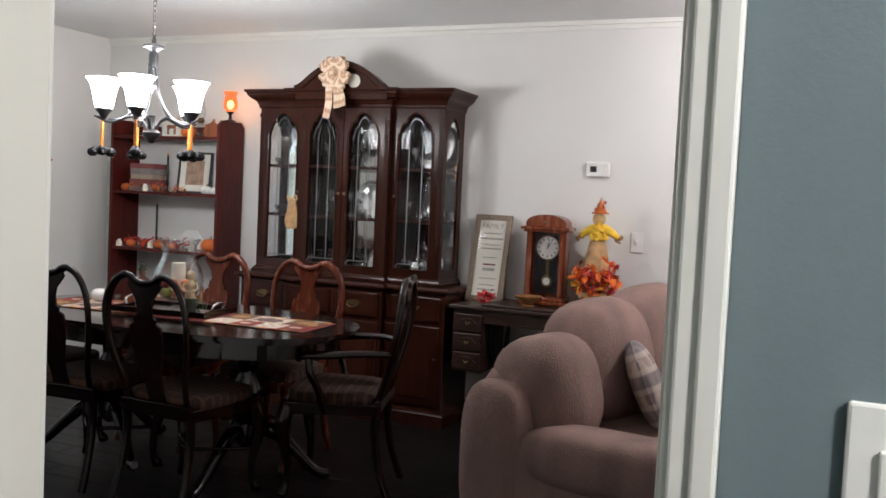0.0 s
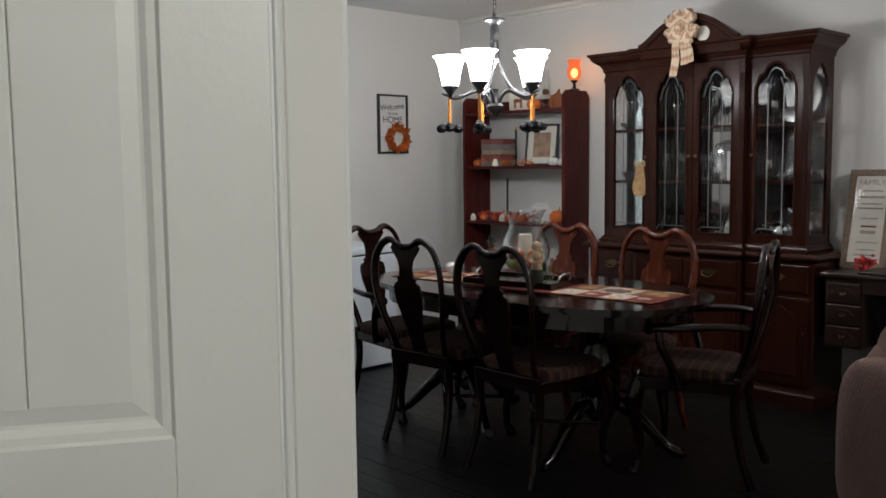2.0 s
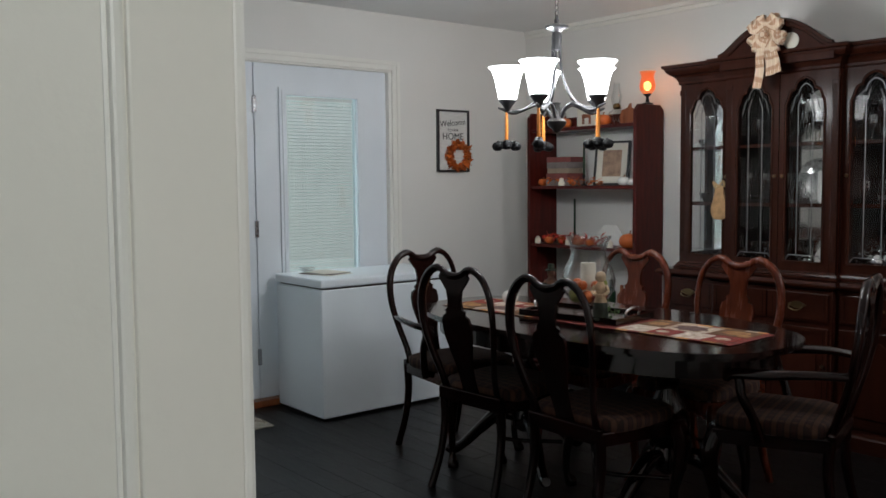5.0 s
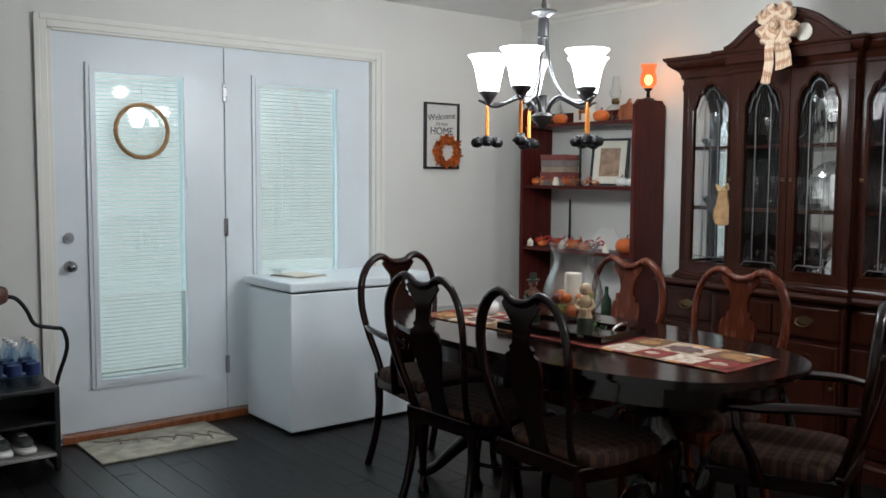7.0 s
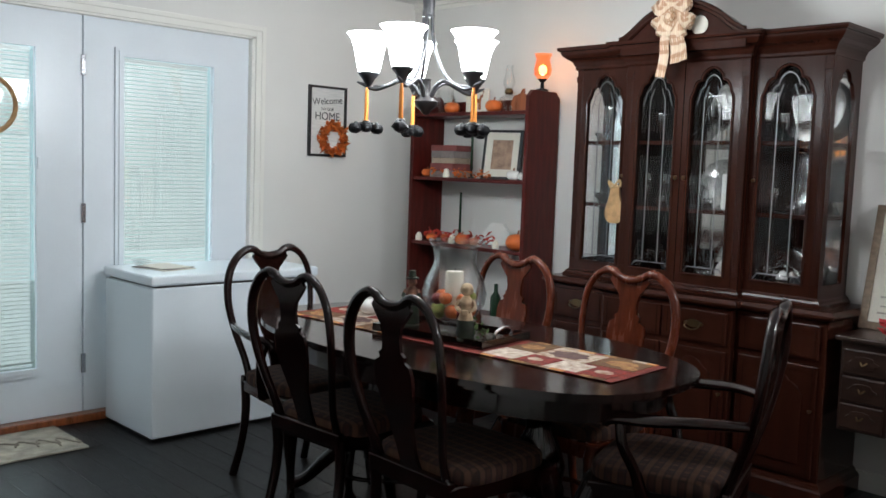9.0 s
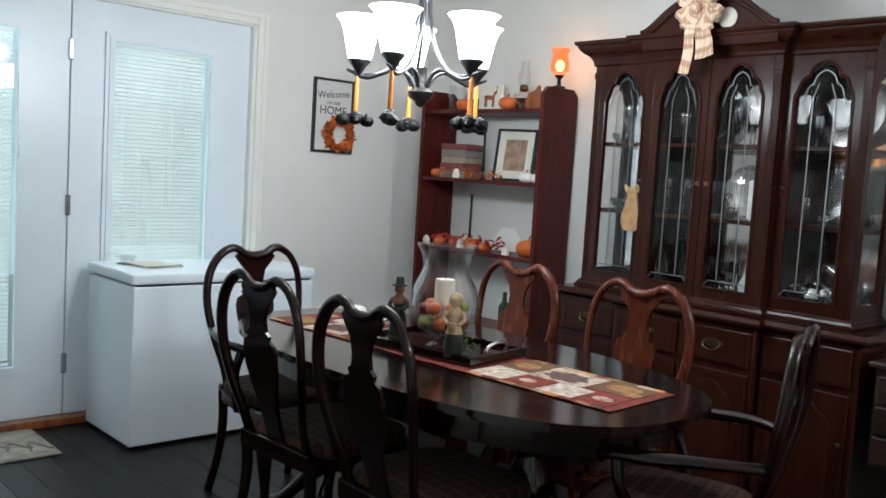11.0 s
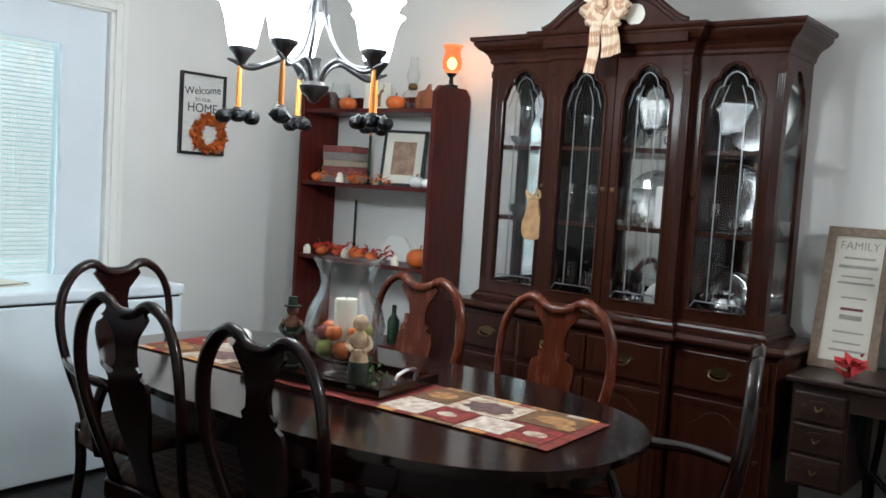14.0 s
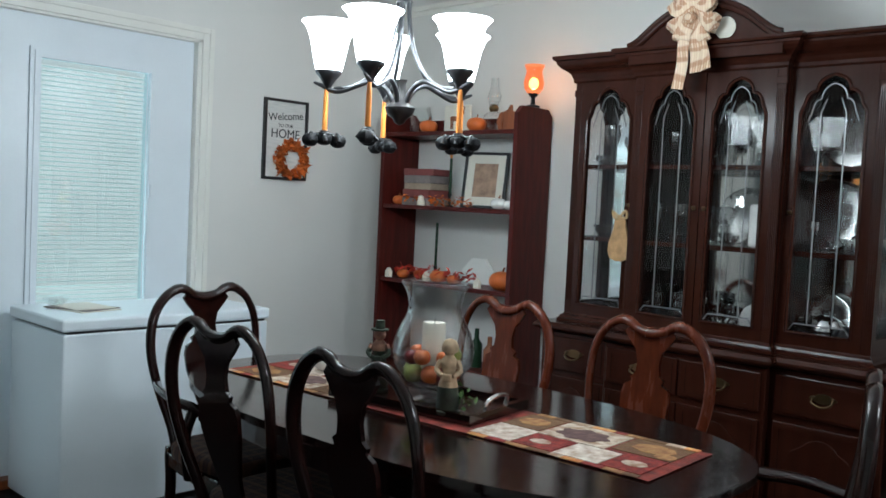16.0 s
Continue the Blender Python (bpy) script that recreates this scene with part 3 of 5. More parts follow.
# ---------- chairs ----------
def chair(wood, arms):
    ch = thing("dining_chair", "", "chair")
    back = lambda u, v, w: (u * .90, -.205 - (v - .45) * .17 - .03 * math.sin((v - .45) * 5.5) + w, v)
    half = ((.175, .42), (.185, .52), (.215, .63), (.238, .74), (.240, .83), (.222, .905), (.180, .962), (.125, .990), (.085, .985), (.055, .968))
    path = [back(-u, v, 0) for u, v in half] + [back(0, .958, 0)] + [back(u, v, 0) for u, v in half[::-1]]
    rs = [.018, .017, .017, .018, .019, .019, .019, .020, .020, .019]
    part("back_frame", tube(path, rs + [.021] + rs[::-1], 8, k=3, flat=.75), wood, ch, smooth=60)
    prof = ((.43, .052), (.50, .046), (.58, .055), (.64, .074), (.70, .092), (.755, .097), (.785, .088), (.798, .060), (.812, .067), (.824, .048), (.86, .043), (.90, .053), (.935, .086), (.955, .102), (.975, .085))
    bm = bmesh.new()
    rows = []
    for z, w in prof:
        rows.append([bm.verts.new(back(u, z, o)) for u, o in ((-w, -.006), (w, -.006), (w, .006), (-w, .006))])
    for a, b in zip(rows, rows[1:]):
        for i in range(4):
            bm.faces.new((a[i], a[(i + 1) % 4], b[(i + 1) % 4], b[i]))
    bm.faces.new(rows[0])
    bm.faces.new(rows[-1])
    part("splat", bm, wood, ch, smooth=40)
    part("back_rail", boxes((-.19, .19, -.225, -.195, .40, .455), bev=.006), wood, ch)
    seat = [(-.19, -.21), (.19, -.21), (.235, .12), (.24, .19), (.18, .225), (-.18, .225), (-.24, .19), (-.235, .12)]
    part("seat_frame", prism(seat, .385, .44, pl, bev=.008), wood, ch)
    bm = cushion(-.225, .225, -.20, .215, .42, .495, p=4.5)
    part("seat", bm, PLAID, ch, "rust and tan plaid upholstered seat", 60)
    for sx in (-1, 1):
        part("leg", tube([(sx * .205, .185, .42), (sx * .225, .205, .35), (sx * .222, .20, .26), (sx * .205, .182, .15), (sx * .205, .185, .06), (sx * .215, .20, .02), (sx * .218, .205, 0)],
                         [.034, .036, .028, .018, .015, .026, .024], 10), wood, ch, smooth=60)
        part("leg", tube([(sx * .178, -.205, .43), (sx * .176, -.20, .30), (sx * .180, -.225, .15), (sx * .19, -.275, .0)], [.020, .019, .017, .018], 8), wood, ch, smooth=60)
        if arms:
            part("arm", tube([back(sx * .226, .67, .01), (sx * .262, -.14, .675), (sx * .285, 0, .665), (sx * .275, .09, .66), (sx * .265, .13, .645), (sx * .268, .135, .625)], [.017, .018, .021, .023, .022, .014], 10, flat=.7), wood, ch, smooth=60)
            part("arm_post", tube([(sx * .272, .09, .65), (sx * .285, .075, .58), (sx * .262, .04, .50), (sx * .235, .02, .41)], [.018, .017, .018, .02], 8), wood, ch, smooth=60)
    if not arms:
        part("stretcher", tube([(-.20, .16, .20), (0, .0, .205), (.20, .16, .20)], .009, 8), wood, ch, smooth=60)
    return ch


def chair_at(proto, x, y, rz, label):
    c = copy_thing(proto, pose(x, y, 0, 0, 0, rz))
    tagged(c, label, "chair", "chairs round the dining table")
    return c


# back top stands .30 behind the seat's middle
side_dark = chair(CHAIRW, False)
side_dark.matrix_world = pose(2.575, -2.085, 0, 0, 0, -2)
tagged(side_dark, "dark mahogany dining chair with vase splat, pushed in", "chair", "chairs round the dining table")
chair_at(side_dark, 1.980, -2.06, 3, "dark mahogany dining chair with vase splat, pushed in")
# pair on the hutch side, in the wood tone brightened as if lit
side_lit = chair(CHAIRLIT, False)
side_lit.matrix_world = pose(2.545, -1.415, 0, 0, 0, 180)
tagged(side_lit, "mahogany dining chair with vase splat beside the hutch, coloured as lit", "chair", "chairs round the dining table")
chair_at(side_lit, 1.925, -1.405, 178, "mahogany dining chair with vase splat beside the hutch, coloured as lit")
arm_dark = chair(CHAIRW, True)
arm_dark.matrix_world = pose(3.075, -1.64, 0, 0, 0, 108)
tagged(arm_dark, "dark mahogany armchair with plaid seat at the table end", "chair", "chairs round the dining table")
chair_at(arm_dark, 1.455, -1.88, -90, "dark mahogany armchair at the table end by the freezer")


# ---------- runner and centrepiece ----------
def quilt_runner():
    r = thing("table_runner", "patchwork autumn table runner in red, cream and brown", "table runner", (2.222, -1.772, TZ), 3)
    r.scale = (.945, 1.10, 1)
    bm = bmesh.new()
    nx, ny = 60, 8
    L, W = 1.67, .31
    vs = [[bm.verts.new((-L / 2 + L * i / nx, -W / 2 + W * j / ny, .003 + .0012 * math.sin(i * 1.3) * math.cos(j * 1.9))) for j in range(ny + 1)] for i in range(nx + 1)]
    for i in range(nx):
        for j in range(ny):
            bm.faces.new((vs[i][j], vs[i + 1][j], vs[i + 1][j + 1], vs[i][j + 1]))
    base = part("cloth", bm, material("runner_red_cloth", (.27, .035, .022), .9, color2=(.11, .02, .014), var=.3, scale=26, bump=.4, fine=260), r)
    base.matrix_local = pose(0, 0, 0)
    rng = random.Random(4)
    cols = [material("patch_" + n, c, .9, color2=d, var=.25, scale=s, bump=.35, fine=240) for n, c, d, s in
            (("cream_print", (.66, .60, .50), (.30, .17, .10), 38), ("gold_print", (.42, .24, .09), (.24, .10, .04), 40), ("white_leaf", (.74, .69, .62), (.42, .30, .22), 34), ("brown_print", (.09, .04, .025), (.17, .09, .035), 46), ("rust_print", (.48, .10, .03), (.62, .36, .12), 42))]
    red, cells = 5, []
    cols.append(material("patch_red", (.34, .04, .03), .9, color2=(.11, .012, .01), var=.2, scale=46, bump=.35, fine=240))
    for s in (-1, 1):
        cells += [(s, .27, .40, .0, .13, 3), (s, .27, .41, -.13, -.005, 2), (s, .405, .62, -.015, .13, 0), (s, .415, .54, -.13, -.02, red), (s, .545, .68, -.13, -.02, 2), (s, .625, .80, .005, .13, 3), (s, .685, .80, -.13, .0, red)]
    for s, x0, x1, y0, y1, c in cells:
        a, b = sorted((s * x0, s * x1))
        e, f = sorted((s * y0, s * y1))
        part("patch", boxes((a + .002, b - .002, e, f, .0035, .0052)), cols[c], r)
    k = 0
    x = -.82
    while x < .80:
        w = rng.uniform(.035, .075)
        if abs(x) > .24:
            for y in (-.1545, .134):
                part("border_patch", boxes((x, min(.825, x + w - .003), y, y + .0205, .0035, .0052)), cols[(0, 4, red, 1, 3)[(k + (y > 0) * 2) % 5]], r)
        x, k = x + w, k + 1
    disc = lambda x, y, a, b, m: [(x + a * math.cos(t) * (1 + m * math.cos(7 * t)), y + b * math.sin(t) * (1 + m * math.cos(7 * t))) for t in (2 * math.pi * i / 42 for i in range(42))]
    for s in (-1, 1):
        part("turkey_patch", prism(disc(s * .51, s * .05, .075, .048, .12), .0056, .0064, pl), material("patch_turkey", (.06, .03, .03), .9, color2=(.16, .09, .08), scale=50), r)
        for x, y, a, b, c in ((.335, .065, .048, .035, 1), (.715, .07, .060, .038, 1), (.77, .03, .03, .022, 1), (.745, -.07, .034, .022, 0), (.47, -.08, .030, .020, 0)):
            part("pumpkin_patch", prism(disc(s * x, s * y, a, b, .04), .0056, .0064, pl), cols[c], r)
    return r


quilt_runner()
tray = thing("serving_tray", "dark wooden tray with metal handles on the runner", "tray", (2.19, -1.76, TZ + .006), 8)
part("base", boxes((-.25, .25, -.15, .15, .001, .014), bev=.003), TABLEW, tray)
part("rim", ring_plate([(-.235, -.135), (.235, -.135), (.235, .135), (-.235, .135)], [(-.255, -.155), (.255, -.155), (.255, .155), (-.255, .155)], .0, .028, pl), TABLEW, tray)
for sx in (-1, 1):
    part("handle", tube([(sx * .235, -.055, .026), (sx * .243, -.05, .05), (sx * .247, 0, .062), (sx * .243, .05, .05), (sx * .235, .055, .026)], .006, 8), SILVER, tray, "silver metal handle", 60)

VX, VY, VZ = 2.232, -1.790, TZ + .021
vase = thing("hurricane_vase", "clear glass hurricane vase with a candle and fruit", "vase", (VX, VY, VZ))
prof = [(.052, .0), (.055, .006), (.030, .018), (.034, .04), (.082, .065), (.114, .11), (.121, .15), (.108, .20), (.082, .25), (.076, .275), (.084, .315), (.102, .345)]
inner = [(max(.004, r - .004), z + .004) for r, z in prof[3:][::-1]]
part("foot", lathe([(.052, .0), (.055, .006), (.030, .016), (.012, .018)], n=32), GLASSWARE, vase, "", 50)
g = part("bowl", lathe(prof[2:] + inner, n=40), GLASSWARE, vase, "", 50)
g.visible_shadow = False
candle = thing("pillar_candle", "ivory pillar candle in the glass vase", "candle", (VX, VY, VZ + .085))
part("wax", lathe([(.034, 0), (.034, .138), (.031, .145), (.012, .141), (.002, .138)], n=24), WAX, candle, smooth=40)
part("wick", tube([(0, 0, .136), (.001, 0, .148), (.003, 0, .156)], .0012, 5), BLACK, candle)
rng = random.Random(9)
for i, (a, z, r, m, lab) in enumerate(((20, .09, .026, ORANGE, "small orange pumpkin"), (75, .085, .024, PLUM, "dark red fruit"), (140, .09, .027, PLUM, "dark red apple"), (200, .088, .026, PEAR, "green apple"),
                                       (255, .084, .027, PEAR, "yellow green pear"), (310, .088, .028, ORANGE, "small orange pumpkin"), (345, .135, .022, ORANGE, "small orange pumpkin"), (110, .13, .022, ORANGE, "small orange pumpkin"), (285, .135, .024, ORANGE, "small orange pumpkin"), (235, .128, .022, PLUM, "dark red fruit"), (180, .135, .024, ORANGE, "small orange pumpkin"), (330, .088, .024, PLUM, "dark red fruit"), (30, .14, .022, PEAR, "yellow green pear"))):
    ob = solid("fruit", blob((VX + .062 * math.cos(radians(a)), VY + .062 * math.sin(radians(a)), VZ + z), r, lobes=6 if m is ORANGE else 0, amp=.06), m, lab + " inside the glass vase", "fruit", "fruit in the vase", smooth=60)


def figurine(x, y, s, hat, label):
    """A small resin figure in one piece."""
    bm = bmesh.new()
    lathe([(.030, 0), (.032, .008), (.027, .012), (.030, .02), (.026, .07), (.016, .105), (.020, .118), (.022, .135), (.010, .150)], (0, 0, 0), 16, bm)
    blob((0, 0, .165), .018, bm, n=12)
    for sx in (-1, 1):
        tube([(sx * .020, 0, .135), (sx * .030, .008, .112), (sx * .014, .024, .10)], [.009, .008, .006], 6, bm, k=2)
    if hat:
        lathe([(.026, .176), (.026, .180), (.015, .181), (.013, .205), (.001, .206)], (0, 0, 0), 14, bm)
    else:
        lathe([(.021, .158), (.022, .17), (.016, .186), (.001, .192)], (0, -.004, 0), 14, bm)
    box(bm, -.012, .012, .018, .030, .085, .105, .003)
    ob = solid("figurine", bm, CREAMB if not hat else material("figure_resin_brown", (.40, .20, .12), .6, color2=(.16, .07, .05), var=.4, scale=30, bump=.2), label, "figurine", "pilgrim figurines", smooth=50)
    ob.data.materials.append(TEAL)
    for f in ob.data.polygons:
        f.material_index = int(f.center.z < (.125 if hat else .062) or f.center.z > (.178 if hat else .19))
    ob.matrix_world = pose(x, y, TZ + .0205, 0, 0, 215) @ Matrix.Scale(s, 4)


figurine(2.365, -1.862, 1.08, False, "small cream resin woman figurine beside the vase")
figurine(2.045, -1.83, 1.05, True, "small brown resin man figurine with hat beside the vase")
bm = leaves(bmesh.new(), (2.37, -1.815, TZ + .055), .05, 40, .014, random.Random(2), .7)
solid("greenery", bm, LEAFG, "small green leaf sprig on the tray", "leaves", kind="stuff")
solid("white_pumpkin", blob((1.66, -1.72, TZ + .040), .042, lobes=8, amp=.05, sq=.85), WHITE, "small white ceramic pumpkin on the runner", "pumpkin", smooth=60)


# ---------- chandelier ----------
ch = thing("chandelier", "five light bronze chandelier with lit white glass shades", "chandelier", (*CHAND, -.02))
part("canopy", lathe([(.065, H + .02), (.063, H + .008), (.03, H - .010), (.012, H - .020)], n=24), BRONZE, ch, smooth=50)
bm = bmesh.new()
z, k = 2.445, 0
while z > 2.115:
    pts = [(.009 * math.cos(t) * (k % 2 == 0), .009 * math.cos(t) * (k % 2 == 1), z - .014 + .017 * math.sin(t)) for t in (2 * math.pi * i / 10 for i in range(11))]
    tube(pts, .0022, 5, bm, k=1)
    z, k = z - .025, k + 1
part("chain", bm, BRONZE, ch)
part("stem", lathe([(.004, 2.115), (.012, 2.10), (.010, 2.085), (.052, 2.073), (.055, 2.063), (.030, 2.055), (.020, 2.045), (.024, 2.02), (.020, 1.97), (.026, 1.965), (.010, 1.96)][::-1], n=20), PEWTER, ch, smooth=50)
part("hub", lathe([(.001, 1.592), (.016, 1.60), (.022, 1.612), (.040, 1.625), (.047, 1.645), (.028, 1.66), (.018, 1.68), (.016, 1.72), (.02, 1.73)], n=20), BRONZE, ch, smooth=50)
for a in BULB_ANGLES:
    c, s = math.cos(radians(a)), math.sin(radians(a))
    P = lambda r, z, o=0: (r * c - o * s, r * s + o * c, z)
    part("rod", tube([P(.018, 1.99), P(.020, 1.92), P(.040, 1.83), P(.085, 1.75), P(.145, 1.705), P(.205, 1.695)], .0065, 8), PEWTER, ch, smooth=60)
    arm = part("arm", tube([P(.020, 1.655), P(.045, 1.70), P(.09, 1.722), P(.14, 1.705), P(.185, 1.688), P(.215, 1.690), P(.240, 1.702), P(.268, 1.712)], [.008, .008, .008, .008, .008, .008, .007, .004], 8), PEWTER, ch, "", 60)
    part("cup", lathe([(.008, 1.694), (.013, 1.704), (.024, 1.722), (.041, 1.742), (.040, 1.749), (.030, 1.75)], P(BULB_R, 0)[:2] + (0,), 20), PEWTER, ch, smooth=50)
    sh = part("shade", lathe([(.038, 1.746), (.043, 1.76), (.051, 1.80), (.060, 1.845), (.072, 1.878), (.088, 1.895), (.084, 1.896), (.068, 1.878), (.056, 1.845), (.047, 1.80), (.038, 1.76)], P(BULB_R, 0)[:2] + (0,), 28), SHADE, ch, "glowing white bell glass shade", 50)
    sh.visible_shadow = False
    # hanging orange taper and its black scroll holder
    hc = thing("taper_candle", "orange taper candle hanging in a black scroll holder", "candle", (CHAND[0] + P(BULB_R + .005, 0)[0], CHAND[1] + P(BULB_R + .005, 0)[1], -.02), a + 20, "tapers on the chandelier")
    part("wax", lathe([(.0085, 1.562), (.0078, 1.66), (.005, 1.70), (.001, 1.704)], n=12), ORANGE2, hc, smooth=50)
    bm = lathe([(.012, 1.545), (.020, 1.556), (.013, 1.566)], n=14)
    for i in range(-1, 2):
        blob((i * .043, 0, 1.541 - .006 * abs(i)), .023, bm, n=12, lobes=5, amp=.14)
        tube([(i * .040, -.026, 1.53), (i * .040, 0, 1.556), (i * .040, .026, 1.53)], .007, 6, bm)
    tube([(-.062, 0, 1.528), (-.03, 0, 1.55), (0, 0, 1.552), (.03, 0, 1.55), (.062, 0, 1.528)], .008, 6, bm)
    part("holder", bm, IRON, hc, "black scrolled holder", 60)


# ---------- freezer ----------
fz = thing("chest_freezer", "white chest freezer beside the patio doors", "freezer")
part("body", boxes((.04, .561, -2.142, -1.182, .015, .752), bev=.008), FREEZE, fz)
part("lid", boxes((.035, .568, -2.150, -1.175, .762, .812), bev=.010), FREEZE, fz)
part("gasket", boxes((.05, .553, -2.12, -1.195, .750, .764)), BLACK, fz)
part("plinth", boxes((.06, .53, -2.13, -1.205, .0, .016)), BLACK, fz)
pp = thing("newspapers", "stack of folded papers on the freezer lid", "papers", (.26, -1.93, .812), 12)
for i, (w, h, a, m) in enumerate(((.13, .10, 0, CREAM), (.12, .095, 9, BOOKG), (.11, .09, -7, CREAM))):
    q = part("sheet", boxes((-w, w, -h, h, .004 * i, .004 * i + .0035), bev=.001), m, pp)
    q.matrix_local = pose(0, 0, 0, 0, 0, a)
solid("glass_dish", open_lathe([(.03, 0), (.045, .02), (.055, .03), (.052, .03), (.04, .019), (.02, .004)], (.20, -2.02, .826), 20), GLASSWARE, "small clear glass dish on the papers", "dish", smooth=50)

mt = thing("door_mat", "beige patterned door mat on the floor", "mat", (.235, -2.735, 0))
part("mat_body", boxes((-.20, .22, -.355, .335, .001, .012), bev=.004), MATM, mt)
bm = bmesh.new()
for i in range(7):
    tube([(-.15 + .05 * i, -.28 + .085 * i, .0125), (-.10 + .02 * i, -.22 + .08 * i, .0125), (-.12 + .045 * i, -.16 + .08 * i, .0125), (-.04 + .02 * i, -.18 + .085 * i, .0125)], .006, 5, bm, k=3)
part("vine_pattern", bm, material("rug_grey_yarn", (.24, .21, .17), .95, var=.2, bump=.4), mt)


# hoop wreath on the glazed door
hoop = thing("hoop_wreath", "plain woven vine hoop hanging on the door glass", "wreath", (-.012, -2.70, 1.60))
for k in range(4):
    ph = k * 1.57
    pts = [(.006 * math.cos(5 * t + ph), (.138 + .007 * math.sin(5 * t + ph)) * math.cos(t), (.138 + .007 * math.sin(5 * t + ph)) * math.sin(t)) for t in (2 * math.pi * i / 48 for i in range(49))]
    part("vine", tube(pts, .0055, 6, k=1), STRAW, hoop, smooth=60)
part("hook", tube([(0, 0, .14), (0, 0, .20), (-.004, 0, .26)], .0015, 5), SILVER, hoop)


# ---------- welcome picture ----------
def text(name, s, size, parent, m, mat):
    cu = bpy.data.curves.new(name, "FONT")
    cu.body, cu.size, cu.align_x, cu.align_y, cu.extrude = s, size, "CENTER", "CENTER", .0008
    tmp = bpy.data.objects.new(name, cu)
    me = bpy.data.meshes.new_from_object(tmp)
    bpy.data.objects.remove(tmp)
    me.materials.append(mat)
    ob = new(name, me)
    ob.parent = parent
    ob.matrix_local = m
    return ob


wp = thing("welcome_picture", "black framed welcome sign with an orange leaf wreath", "picture", (.0, -.72, 1.64))
w2, h2 = .143, .216
part("frame", ring_plate([(-w2 + .014, -h2 + .014), (w2 - .014, -h2 + .014), (w2 - .014, h2 - .014), (-w2 + .014, h2 - .014)], [(-w2, -h2), (w2, -h2), (w2, h2), (-w2, h2)], .001, .022, lambda u, v, w: (w, u, v)), BLACK, wp, "black frame")
part("board", boxes((.001, .010, -w2 + .013, w2 - .013, -h2 + .013, h2 - .013)), material("white_board", (.70, .69, .66), .7, color2=(.60, .60, .58), scale=12, stretch=(1, 1, 12)), wp)
R = pose(.0105, 0, 0) @ Matrix(((0, 0, 1, 0), (1, 0, 0, 0), (0, 1, 0, 0), (0, 0, 0, 1)))
text("lettering", "Welcome", .058, wp, R @ pose(0, .125, 0, 0, 0, 6) @ Matrix.Diagonal((1, 1, 1, 1)), BLACK)
text("lettering", "TO OUR", .026, wp, R @ pose(0, .075, 0), BLACK)
text("lettering", "HOME", .068, wp, R @ pose(0, .030, 0), BLACK)
bm = bmesh.new()
rng = random.Random(5)
for i in range(360):
    t = rng.uniform(0, 6.283)
    leaves(bm, (.028, .035 + .082 * math.cos(t), -.105 + .082 * math.sin(t)), .034, 1, .027, rng, 1.)
part("leaf_wreath", bm, LEAFO, wp, "orange maple leaf wreath")


# ---------- china hutch ----------
def arch(x0, x1, z0, zs, zt, n=5):
    """Opening outline with a cusped gothic head, and the matching rectangle round it by fr."""
    c, w = (x0 + x1) / 2, (x1 - x0) / 2
    head = []
    for u, v in ((1.0, 0), (.97, .10), (.88, .22), (.84, .34), (.78, .48), (.66, .57), (.50, .60), (.49, .70), (.42, .82), (.28, .92), (.12, .975), (0, 1.0)):
        head.append((c + w * u, zs + (zt - zs) * v))
    left = [(2 * c - x, z) for x, z in head[-2::-1]]
    return [(x0, z0), (x1, z0)] + head + left


def around(inner, X0, X1, Z0, Z1):
    out = []
    c = (X0 + X1) / 2
    n = len(inner)
    zmax = max(z for _, z in inner)
    zs = inner[2][1]
    for i, (x, z) in enumerate(inner):
        if i == 0:
            out.append((X0, Z0))
        elif i == 1:
            out.append((X1, Z0))
        else:
            f = (z - zs) / (zmax - zs)
            if f < .35:
                out.append((X1 if x > c else X0, z))
            elif f < .5:
                out.append((X1 if x > c else X0, Z1))
            else:
                out.append((c + (x - c) * 1.15, Z1))
    return out


HX0, HX1, HD = 1.625, 2.955, -.315     # upper case
CX0, CX1, CD = 1.965, 2.605, -.360     # breakfront bay
hutch = thing("china_hutch", "dark cherry breakfront china hutch with glass doors", "china cabinet")
part("base_body", boxes((1.575, 3.045, -.40, -.012, .09, .80), (1.94, 2.64, -.445, -.39, .09, .80), bev=.004), CHERRY, hutch)
LOW = ((.030, 0), (.030, .070), (.024, .080), (.014, .086), (.010, .098), (.0, .104))
TOP = ((.0, .790), (.010, .796), (.014, .802), (.030, .806), (.033, .812), (.033, .820), (.026, .828), (.020, .835))
part("plinth", moulding(1.94, 2.64, -.445, -.40, LOW, moulding(1.575, 3.045, -.40, -.012, LOW)), CHERRY, hutch)
part("counter", moulding(1.94, 2.64, -.445, -.40, TOP, moulding(1.575, 3.045, -.40, -.012, TOP)), CHERRY, hutch)
